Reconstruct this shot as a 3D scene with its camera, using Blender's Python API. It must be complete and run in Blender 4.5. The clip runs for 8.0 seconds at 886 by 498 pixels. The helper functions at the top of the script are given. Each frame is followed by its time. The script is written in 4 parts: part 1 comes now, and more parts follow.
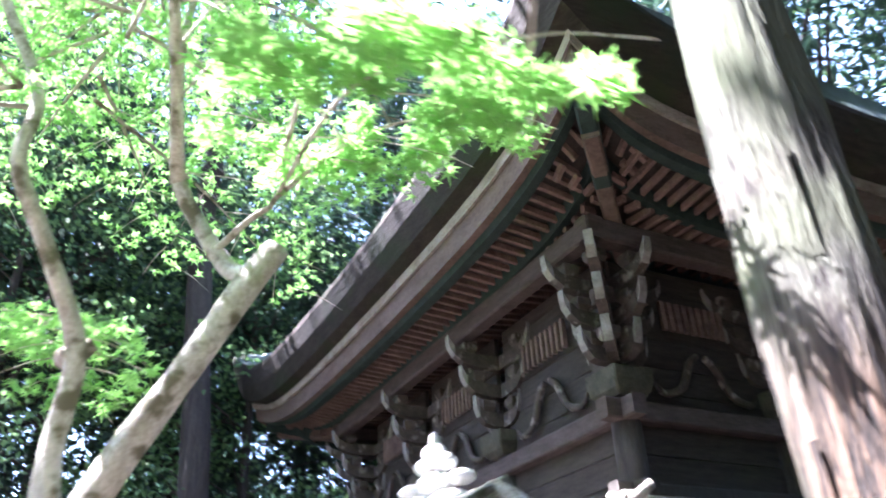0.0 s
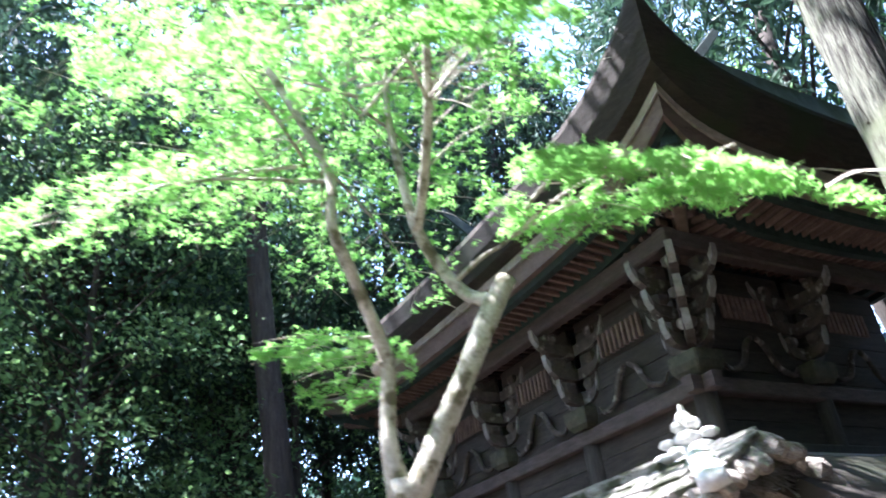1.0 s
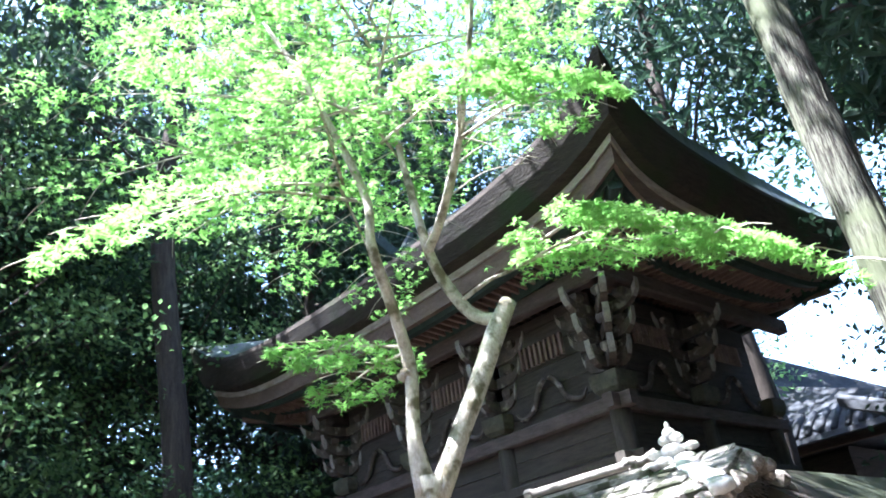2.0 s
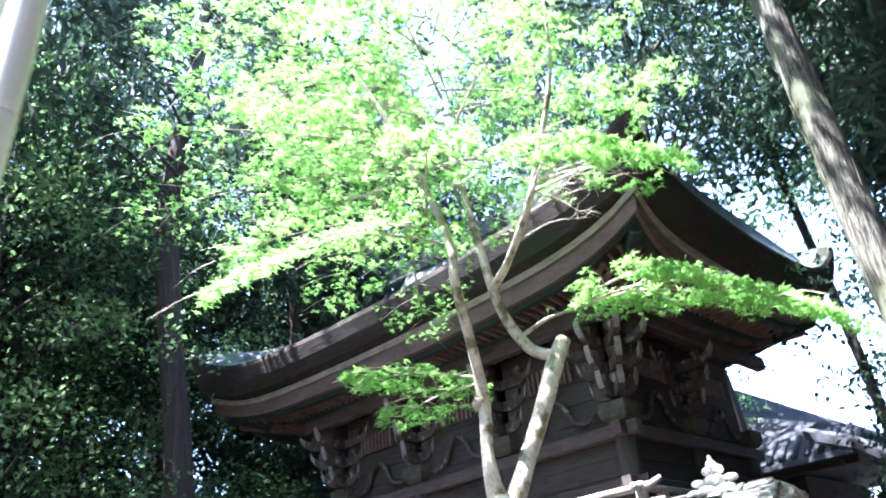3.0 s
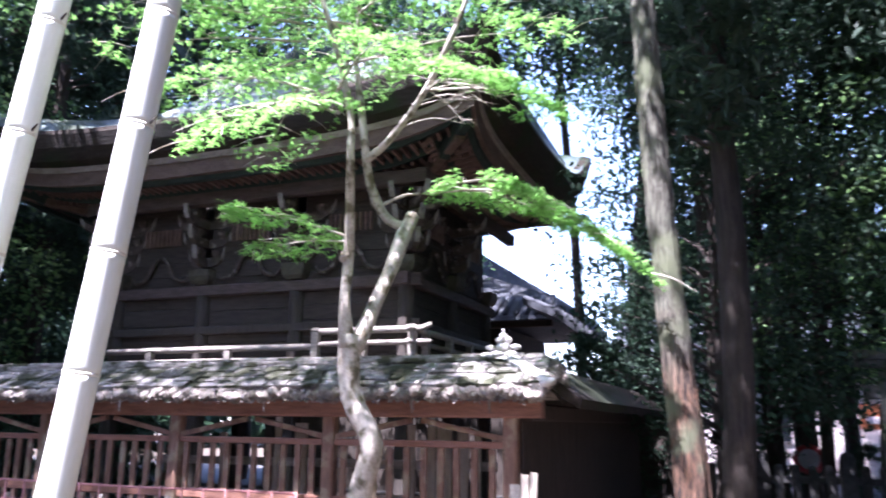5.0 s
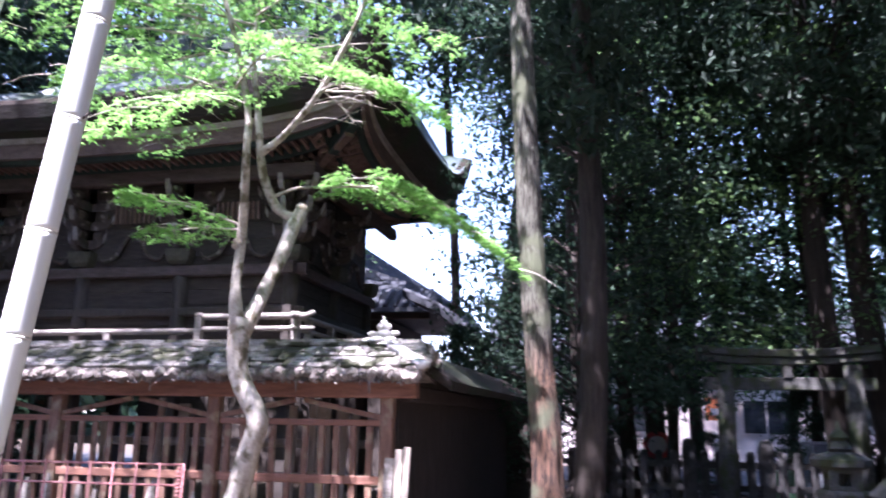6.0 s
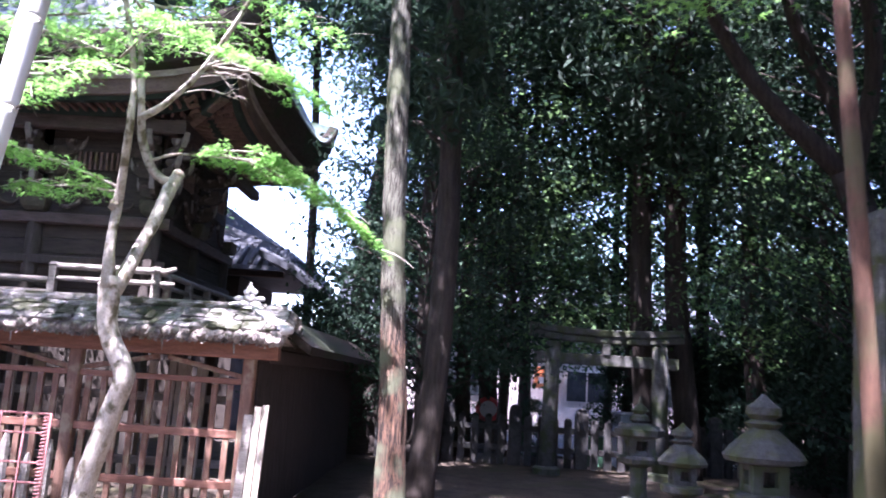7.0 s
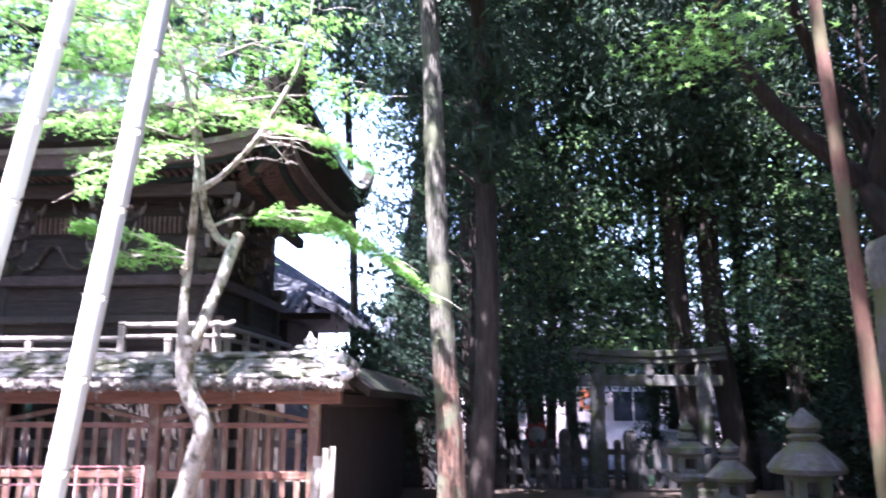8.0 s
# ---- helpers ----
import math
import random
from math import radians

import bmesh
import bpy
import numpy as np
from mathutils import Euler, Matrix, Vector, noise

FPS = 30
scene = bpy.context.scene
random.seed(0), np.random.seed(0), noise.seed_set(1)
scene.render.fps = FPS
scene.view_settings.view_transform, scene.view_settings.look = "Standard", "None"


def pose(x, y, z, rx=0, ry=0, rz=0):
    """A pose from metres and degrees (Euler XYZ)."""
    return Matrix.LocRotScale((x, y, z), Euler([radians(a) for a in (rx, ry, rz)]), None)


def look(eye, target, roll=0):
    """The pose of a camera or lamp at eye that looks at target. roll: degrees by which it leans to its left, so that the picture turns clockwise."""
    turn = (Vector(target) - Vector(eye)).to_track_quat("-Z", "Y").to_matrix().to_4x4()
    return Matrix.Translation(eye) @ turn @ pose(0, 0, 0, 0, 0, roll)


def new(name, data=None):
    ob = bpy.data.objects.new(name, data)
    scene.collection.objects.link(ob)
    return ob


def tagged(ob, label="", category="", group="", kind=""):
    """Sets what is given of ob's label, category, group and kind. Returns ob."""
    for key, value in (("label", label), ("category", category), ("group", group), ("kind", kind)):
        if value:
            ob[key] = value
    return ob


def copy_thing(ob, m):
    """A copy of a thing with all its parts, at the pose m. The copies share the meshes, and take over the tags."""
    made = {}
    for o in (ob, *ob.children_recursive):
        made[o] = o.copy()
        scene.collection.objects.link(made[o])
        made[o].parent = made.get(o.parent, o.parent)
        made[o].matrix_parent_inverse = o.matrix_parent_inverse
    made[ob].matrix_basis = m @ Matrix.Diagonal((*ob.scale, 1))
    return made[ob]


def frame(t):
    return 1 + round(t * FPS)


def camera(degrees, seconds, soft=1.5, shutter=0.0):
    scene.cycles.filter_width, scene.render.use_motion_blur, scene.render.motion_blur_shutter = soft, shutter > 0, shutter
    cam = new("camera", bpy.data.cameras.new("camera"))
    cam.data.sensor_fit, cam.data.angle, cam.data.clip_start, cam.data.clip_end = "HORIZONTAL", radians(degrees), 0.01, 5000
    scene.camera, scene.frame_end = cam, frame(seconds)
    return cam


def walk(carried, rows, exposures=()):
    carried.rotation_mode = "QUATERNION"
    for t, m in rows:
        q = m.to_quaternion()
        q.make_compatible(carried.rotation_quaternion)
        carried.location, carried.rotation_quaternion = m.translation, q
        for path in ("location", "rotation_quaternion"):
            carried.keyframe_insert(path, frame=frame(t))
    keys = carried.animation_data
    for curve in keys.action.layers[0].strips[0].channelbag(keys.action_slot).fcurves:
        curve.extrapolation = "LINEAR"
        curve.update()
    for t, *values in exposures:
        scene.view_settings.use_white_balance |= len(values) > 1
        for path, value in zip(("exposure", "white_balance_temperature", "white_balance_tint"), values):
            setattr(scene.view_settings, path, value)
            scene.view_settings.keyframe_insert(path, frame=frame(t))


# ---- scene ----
cam = camera(58.3, 8.0, soft=1.8, shutter=0.5)


def stand(x, y, z, yaw, pitch, roll):
    """A camera pose from its place, the yaw (to the left), the pitch (up) and the roll."""
    a, b = radians(yaw), radians(pitch)
    way = Vector((-math.sin(a) * math.cos(b), math.cos(a) * math.cos(b), math.sin(b)))
    return look((x, y, z), Vector((x, y, z)) + way, roll)


# seconds, x, y, z, yaw, pitch, roll
PATH = [
    (0, 2.286, 8.990, 1.699, 62.04, 29.60, -2.92),
    (0.3, 2.473, 8.361, 1.588, 57.00, 27.90, -4.59),
    (0.5, 2.686, 8.023, 1.506, 56.70, 27.18, -5.76),
    (1, 2.750, 7.115, 1.393, 58.28, 28.33, -7.33),
    (1.2, 2.811, 6.793, 1.395, 57.28, 28.53, -8.17),
    (1.5, 2.747, 6.369, 1.389, 51.27, 28.20, -9.76),
    (2.8, 2.414, 5.011, 1.421, 42.21, 26.55, -6.70),
    (3, 2.407, 4.738, 1.427, 41.29, 27.07, -6.70),
    (3.5, 2.331, 4.281, 1.492, 38.24, 23.61, -0.80),
    (4, 2.108, 3.928, 1.561, 35.09, 18.75, -0.10),
    (4.5, 2.002, 3.452, 1.621, 29.97, 14.57, 1.90),
    (4.7, 2.007, 3.306, 1.659, 26.11, 12.91, 1.40),
    (6, 2.188, 2.560, 1.503, 12.70, 12.04, 0.90),
    (6.5, 2.115, 2.208, 1.547, 6.07, 10.34, 2.70),
    (7, 2.137, 1.786, 1.580, 1.63, 9.47, 3.60),
    (7.2, 2.123, 1.676, 1.615, 0.32, 9.35, 2.20),
    (7.5, 2.059, 1.445, 1.615, -0.47, 10.46, -0.70),
    (7.8, 2.063, 1.155, 1.641, 2.28, 10.78, 0.60),
    (8, 2.055, 1.183, 1.651, 4.18, 11.27, 0.10),
]
EXPOSURES = [(0, 4.1, 5750, 27), (0.5, 3.95, 5750, 24), (1, 3.35, 5750, 18), (1.5, 3.3, 5750, 15), (3, 3.5, 5750, 22), (3.5, 3.45, 5750, 28), (4, 3.25, 5750, 29), (4.5, 3.0, 5750, 31), (6, 2.68, 5750, 38), (7, 3.0, 5750, 39), (8, 3.42, 5750, 38)]
walk(cam, [(row[0], stand(*row[1:])) for row in PATH], EXPOSURES)

# ---- world, sun and exposure ----
SUN_TO = Vector((-0.18, -0.4, 1.0)).normalized()
world = bpy.data.worlds.new("sky")
scene.world = world
world.use_nodes = True
wn = world.node_tree
bg = wn.nodes["Background"]
sky = wn.nodes.new("ShaderNodeTexSky")
sky.sky_type = "NISHITA"
sky.sun_disc = False
sky.sun_elevation = math.asin(SUN_TO.z)
sky.sun_rotation = math.atan2(SUN_TO.x, SUN_TO.y)
wn.links.new(sky.outputs["Color"], bg.inputs["Color"])
bg.inputs["Strength"].default_value = 0.15
sun_data = bpy.data.lights.new("sun", "SUN")
sun_data.energy, sun_data.angle, sun_data.color = 5.0, radians(0.6), (1.0, 0.97, 0.92)
sun = new("sun", sun_data)
sun.matrix_world = look(SUN_TO * 50, (0, 0, 0))


# ---- materials ----
def material(name, dark, light, scale=6.0, stretch=(1, 1, 1), rough=0.85, bump=0.3, fine=8.0, spots=None, spot_scale=3.0,
             spot_at=0.62, translucent=0.0, metal=0.0, vary=0.0, coat=0.0, lo=0.48, hi=0.98, high=None):
    """Two scales of noise between two colours, an optional third colour in patches, and relief."""
    m = bpy.data.materials.new(name)
    m.use_nodes = True
    nt = m.node_tree
    N, L = nt.nodes.new, nt.links.new
    bsdf = nt.nodes["Principled BSDF"]
    out = nt.nodes["Material Output"]
    tc = N("ShaderNodeTexCoord")
    mp = N("ShaderNodeMapping")
    mp.inputs["Scale"].default_value = stretch
    L(tc.outputs["Object"], mp.inputs["Vector"])
    n1 = N("ShaderNodeTexNoise")
    n1.inputs["Scale"].default_value, n1.inputs["Detail"].default_value, n1.inputs["Roughness"].default_value = scale, 6, 0.65
    n2 = N("ShaderNodeTexNoise")
    n2.inputs["Scale"].default_value, n2.inputs["Detail"].default_value = scale * fine, 4
    L(mp.outputs["Vector"], n1.inputs["Vector"])
    L(mp.outputs["Vector"], n2.inputs["Vector"])
    mix = N("ShaderNodeMath")
    mix.operation = "MULTIPLY_ADD"
    L(n2.outputs["Fac"], mix.inputs[0])
    mix.inputs[1].default_value = 0.45
    L(n1.outputs["Fac"], mix.inputs[2])
    ramp = N("ShaderNodeValToRGB")
    ramp.color_ramp.elements[0].position, ramp.color_ramp.elements[1].position = lo, hi
    ramp.color_ramp.elements[0].color, ramp.color_ramp.elements[1].color = (*dark, 1), (*light, 1)
    L(mix.outputs[0], ramp.inputs["Fac"])
    colour = ramp.outputs["Color"]
    if high:
        # older, greyer bark above head height, with an uneven border
        r4 = N("ShaderNodeValToRGB")
        r4.color_ramp.elements[0].position, r4.color_ramp.elements[1].position = lo, hi
        r4.color_ramp.elements[0].color, r4.color_ramp.elements[1].color = (*dark, 1), (*high, 1)
        L(mix.outputs[0], r4.inputs["Fac"])
        sep = N("ShaderNodeSeparateXYZ")
        L(tc.outputs["Object"], sep.inputs[0])
        n4 = N("ShaderNodeTexNoise")
        n4.inputs["Scale"].default_value = 1.6
        L(tc.outputs["Object"], n4.inputs["Vector"])
        up = N("ShaderNodeMath")
        up.operation = "MULTIPLY_ADD"
        L(n4.outputs["Fac"], up.inputs[0])
        up.inputs[1].default_value = 3.0
        L(sep.outputs["Z"], up.inputs[2])
        mr4 = N("ShaderNodeMapRange")
        mr4.inputs["From Min"].default_value, mr4.inputs["From Max"].default_value = 2.9, 4.0
        L(up.outputs[0], mr4.inputs["Value"])
        mx4 = N("ShaderNodeMix")
        mx4.data_type = "RGBA"
        L(mr4.outputs["Result"], mx4.inputs[0])
        L(colour, mx4.inputs[6])
        L(r4.outputs["Color"], mx4.inputs[7])
        colour = mx4.outputs[2]
    if spots:
        n3 = N("ShaderNodeTexNoise")
        n3.inputs["Scale"].default_value, n3.inputs["Detail"].default_value = spot_scale, 5
        L(tc.outputs["Object"], n3.inputs["Vector"])
        r3 = N("ShaderNodeValToRGB")
        r3.color_ramp.elements[0].position, r3.color_ramp.elements[1].position = spot_at - 0.06, spot_at + 0.06
        L(n3.outputs["Fac"], r3.inputs["Fac"])
        mx = N("ShaderNodeMix")
        mx.data_type = "RGBA"
        L(r3.outputs["Color"], mx.inputs[0])
        L(colour, mx.inputs[6])
        mx.inputs[7].default_value = (*spots, 1)
        colour = mx.outputs[2]
    if vary:
        info = N("ShaderNodeObjectInfo")
        geo = N("ShaderNodeNewGeometry")
        both = N("ShaderNodeMath")
        both.operation = "ADD"
        L(info.outputs["Random"], both.inputs[0])
        L(geo.outputs["Random Per Island"], both.inputs[1])
        mr = N("ShaderNodeMapRange")
        mr.inputs["From Max"].default_value = 2
        mr.inputs["To Min"].default_value, mr.inputs["To Max"].default_value = 1 - vary, 1 + vary
        L(both.outputs[0], mr.inputs["Value"])
        hs = N("ShaderNodeHueSaturation")
        L(mr.outputs["Result"], hs.inputs["Value"])
        L(colour, hs.inputs["Color"])
        colour = hs.outputs["Color"]
    L(colour, bsdf.inputs["Base Color"])
    bsdf.inputs["Roughness"].default_value, bsdf.inputs["Metallic"].default_value = rough, metal
    bsdf.inputs["Coat Weight"].default_value = coat
    if bump:
        bp = N("ShaderNodeBump")
        bp.inputs["Strength"].default_value, bp.inputs["Distance"].default_value = bump, 0.02
        L(mix.outputs[0], bp.inputs["Height"])
        L(bp.outputs["Normal"], bsdf.inputs["Normal"])
    if translucent:
        tr = N("ShaderNodeBsdfTranslucent")
        L(colour, tr.inputs["Color"])
        ms = N("ShaderNodeMixShader")
        ms.inputs[0].default_value = translucent
        L(bsdf.outputs[0], ms.inputs[1])
        L(tr.outputs[0], ms.inputs[2])
        L(ms.outputs[0], out.inputs["Surface"])
    return m


M_SOIL = material("forest_soil", (0.035, 0.027, 0.019), (0.13, 0.1, 0.072), 2.5, rough=0.95, bump=0.7, spots=(0.07, 0.07, 0.03), spot_scale=0.8)
M_ROOFBARK = material("bark_thatch", (0.016, 0.013, 0.01), (0.058, 0.045, 0.035), 5, (1, 1, 6), 0.97, 0.8, 6, (0.024, 0.034, 0.014), 1.1, 0.55)
M_TRIM = material("pale_trim_strip", (0.2, 0.16, 0.13), (0.46, 0.4, 0.34), 5, (1, 1, 3), 0.85, 0.3)
M_EAVE = material("eave_board", (0.09, 0.06, 0.047), (0.2, 0.14, 0.11), 3, (1, 1, 3), 0.85, 0.3)
M_RAFTER = material("rafter_wood", (0.11, 0.07, 0.058), (0.25, 0.165, 0.135), 6, (1, 1, 1), 0.88, 0.3, vary=0.25)
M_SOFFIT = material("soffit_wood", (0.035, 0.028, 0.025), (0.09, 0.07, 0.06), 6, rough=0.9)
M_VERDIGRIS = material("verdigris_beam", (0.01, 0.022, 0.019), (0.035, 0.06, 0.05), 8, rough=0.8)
M_WALL = material("weathered_plank", (0.026, 0.021, 0.017), (0.072, 0.057, 0.046), 4, (1, 1, 7), 0.92, 0.4, vary=0.14)
M_COLUMN = material("old_column", (0.03, 0.025, 0.021), (0.078, 0.066, 0.055), 5, (5, 5, 0.6), 0.92, 0.4)
M_BRACKET = material("bracket_wood", (0.04, 0.03, 0.025), (0.12, 0.095, 0.075), 9, rough=0.9, spots=(0.3, 0.26, 0.22), spot_scale=8, spot_at=0.64)
M_BEAM = material("tie_beam", (0.05, 0.036, 0.031), (0.125, 0.092, 0.08), 5, (1, 1, 5), 0.9, 0.3)
M_PALEEND = material("whitened_arm_end", (0.16, 0.14, 0.12), (0.36, 0.33, 0.29), 14, rough=0.9)
M_COPPER = material("weathered_copper_sheet", (0.055, 0.085, 0.09), (0.16, 0.21, 0.215), 2.2, (1, 4, 1), 0.45, 0.2, spots=(0.03, 0.055, 0.02), spot_scale=1.6, spot_at=0.53, metal=0.0)
M_CAPITAL = material("mossy_capital", (0.04, 0.038, 0.026), (0.11, 0.1, 0.065), 9, rough=0.9)
M_RED = material("red_fence_wood", (0.125, 0.066, 0.046), (0.32, 0.185, 0.125), 6, (6, 6, 0.8), 0.8, 0.3, spots=(0.33, 0.26, 0.17), spot_scale=5, spot_at=0.58, vary=0.12)
M_REDH = material("red_fence_beam", (0.17, 0.08, 0.055), (0.38, 0.185, 0.125), 5, (0.7, 6, 6), 0.75, 0.25)
# pale end raised so that bright sun dapples are in the shingle colour
M_SHINGLE = material("grey_shingle", (0.05, 0.045, 0.038), (0.56, 0.53, 0.49), 9, (0.7, 4, 4), 0.93, 0.8, vary=0.6, spots=(0.045, 0.05, 0.026), spot_scale=4.5, spot_at=0.51)
M_SHAG = material("frayed_bark", (0.07, 0.055, 0.045), (0.52, 0.47, 0.41), 14, rough=0.95, bump=0.8, vary=0.65)
M_RIDGETILE = material("pale_ridge_tile", (0.5, 0.49, 0.46), (0.84, 0.83, 0.8), 14, rough=0.85, bump=0.5)
M_GREYTILE = material("grey_roof_tile", (0.022, 0.025, 0.03), (0.07, 0.08, 0.095), 6, rough=0.88, bump=0.3, vary=0.2)
M_PALEWOOD = material("bleached_wood", (0.3, 0.26, 0.2), (0.62, 0.56, 0.47), 7, (5, 5, 0.6), 0.85, 0.3, vary=0.15)
M_GREYWOOD = material("grey_rail_wood", (0.16, 0.14, 0.12), (0.42, 0.39, 0.34), 7, (1, 4, 4), 0.9, 0.4, vary=0.15)
M_MAPLEBARK = material("maple_bark", (0.26, 0.23, 0.18), (0.62, 0.58, 0.5), 9, (1, 1, 0.5), 0.85, 0.4, spots=(0.13, 0.115, 0.07), spot_scale=9, spot_at=0.58)
M_CEDARBARK = material("cypress_bark", (0.024, 0.018, 0.014), (0.22, 0.122, 0.075), 7, (6, 6, 0.3), 0.95, 1.0, 4, (0.13, 0.145, 0.085), 2.2, 0.58, lo=0.62, hi=0.86, high=(0.2, 0.205, 0.155))
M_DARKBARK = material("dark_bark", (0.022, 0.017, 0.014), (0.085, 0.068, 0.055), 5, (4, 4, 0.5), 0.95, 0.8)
M_REDBARK = material("red_bark", (0.07, 0.036, 0.024), (0.2, 0.105, 0.065), 6, (5, 5, 0.5), 0.9, 0.6, spots=(0.1, 0.09, 0.04), spot_scale=2.5, spot_at=0.52)
M_BAMBOO = material("pale_bamboo", (0.77, 0.83, 0.72), (0.86, 0.91, 0.83), 4, (4, 4, 0.4), 0.4, 0.06, coat=0.2)
M_NODE = material("bamboo_node", (0.6, 0.6, 0.5), (0.78, 0.78, 0.68), 9, rough=0.7)
M_STONE = material("lantern_granite", (0.055, 0.058, 0.053), (0.17, 0.17, 0.155), 12, rough=0.92, bump=0.6, spots=(0.08, 0.1, 0.05), spot_scale=4, spot_at=0.52)
M_STONE2 = material("mossy_granite", (0.062, 0.063, 0.056), (0.18, 0.18, 0.165), 16, rough=0.94, bump=0.8, spots=(0.1, 0.115, 0.045), spot_scale=3.2, spot_at=0.5)
# granite of the pickets, darkened because they stand in shade
M_SHADESTONE = material("shade_dark_stone", (0.03, 0.03, 0.03), (0.1, 0.1, 0.095), 10, rough=0.85, bump=0.4)
M_RUST = material("rusty_rebar", (0.26, 0.1, 0.1), (0.5, 0.24, 0.23), 20, rough=0.7, bump=0.3)
M_MAPLE = material("maple_leaf", (0.135, 0.325, 0.07), (0.28, 0.535, 0.155), 1.4, rough=0.5, bump=0, vary=0.35, translucent=0.6)
M_BRIGHT = material("broad_leaf_light", (0.1, 0.22, 0.075), (0.24, 0.4, 0.16), 0.8, rough=0.6, bump=0, vary=0.45, translucent=0.5)
M_LEAF = material("broad_leaf_dark", (0.018, 0.046, 0.028), (0.055, 0.108, 0.06), 0.8, rough=0.82, bump=0, vary=0.55, translucent=0.35)
M_NEEDLE = material("conifer_leaf", (0.017, 0.043, 0.026), (0.055, 0.1, 0.06), 0.8, rough=0.65, bump=0, vary=0.5, translucent=0.3)
M_PLASTER = material("street_plaster", (0.58, 0.51, 0.5), (0.8, 0.73, 0.72), 2, rough=0.85, bump=0.1)
M_ASPHALT = material("asphalt", (0.04, 0.04, 0.04), (0.075, 0.075, 0.075), 12, rough=0.9)
M_SIGN = material("orange_sign_board", (0.5, 0.14, 0.05), (0.7, 0.24, 0.1), 3, rough=0.5, bump=0)
M_REDPAINT = material("red_paint", (0.45, 0.03, 0.04), (0.62, 0.06, 0.07), 3, rough=0.4, bump=0)
M_GREENPAINT = material("green_paint", (0.1, 0.28, 0.17), (0.2, 0.42, 0.27), 3, rough=0.5, bump=0)
M_BLUEGREY = material("blue_grey_sheet", (0.3, 0.34, 0.4), (0.5, 0.55, 0.62), 2, rough=0.6, bump=0)
M_GLASS = material("dark_window_glass", (0.02, 0.025, 0.03), (0.05, 0.06, 0.07), 1, rough=0.08, bump=0)


# ---- mesh helpers ----
def part(name, bm, mat, parent=None, label="", smooth=False):
    me = bpy.data.meshes.new(name)
    bmesh.ops.recalc_face_normals(bm, faces=bm.faces)
    if smooth:
        for fc in bm.faces:
            fc.smooth = True
    bm.to_mesh(me)
    bm.free()
    me.materials.append(mat)
    ob = new(name, me)
    if parent is not None:
        ob.parent = parent
    if label:
        ob["label"] = label
    return ob


def thing(name, label, category, group="", kind=""):
    return tagged(new(name), label, category, group, kind)


def put(name, me, parent, m=None):
    """A piece that shares its mesh with its like."""
    ob = new(name, me)
    ob.parent = parent
    if m is not None:
        ob.matrix_basis = m
    return ob


def loft(bm, loops, closed=True, caps=True):
    rows = [[bm.verts.new(p) for p in lp] for lp in loops]
    for a, b in zip(rows, rows[1:]):
        n = len(a)
        for i in range(n if closed else n - 1):
            j = (i + 1) % n
            bm.faces.new((a[i], a[j], b[j], b[i]))
    if caps and closed:
        bm.faces.new(rows[0][::-1])
        bm.faces.new(rows[-1])
    return rows


def bar(bm, p0, p1, w, h, up=(0, 0, 1), ch=0.12, taper=1.0):
    """A chamfered timber from p0 to p1, w wide and h high."""
    p0, p1 = Vector(p0), Vector(p1)
    d = (p1 - p0).normalized()
    u = Vector(up)
    if abs(d.dot(u)) > 0.95:
        u = Vector((0, 1, 0))
    s = d.cross(u).normalized()
    u = s.cross(d)
    c = ch * min(w, h)
    prof = [(-w / 2 + c, -h / 2), (w / 2 - c, -h / 2), (w / 2, -h / 2 + c), (w / 2, h / 2 - c), (w / 2 - c, h / 2), (-w / 2 + c, h / 2),
            (-w / 2, h / 2 - c), (-w / 2, -h / 2 + c)]
    loft(bm, [[p0 + s * a + u * b for a, b in prof], [p1 + s * a * taper + u * b * taper for a, b in prof]])
    return bm


def bar_part(name, p0, p1, w, h, mat, parent, up=(0, 0, 1), ch=0.12, label="", taper=1.0):
    return part(name, bar(bmesh.new(), p0, p1, w, h, up, ch, taper), mat, parent, label)


def tube(bm, pts, radii, n=10, rough=0.0, seed=0, caps=True, furrow=0.0):
    """A tapered limb through pts, its section made uneven by noise."""
    pts = [Vector(p) for p in pts]
    loops, side = [], Vector((1, 0, 0))
    for i, p in enumerate(pts):
        d = (pts[min(i + 1, len(pts) - 1)] - pts[max(i - 1, 0)]).normalized()
        s = (side - d * side.dot(d)).normalized()
        side, t = s, d.cross(s)
        lp = []
        for k in range(n):
            a = 2 * math.pi * k / n
            q = s * math.cos(a) + t * math.sin(a)
            r = radii[i] * (1 + rough * noise.noise(Vector((q.x * 1.7 + seed, q.y * 1.7, q.z + (p.z + p.x) * 2.2))))
            if furrow:
                f = abs(noise.noise(Vector((q.x * 5 + seed, q.y * 5, p.z * 0.9)))) + 0.5 * abs(noise.noise(Vector((q.x * 13, q.y * 13, p.z * 2.1))))
                r *= 1 + furrow * min(0.55, f) - furrow * 0.25
            lp.append(p + q * r)
        loops.append(lp)
    loft(bm, loops, caps=caps)
    return bm


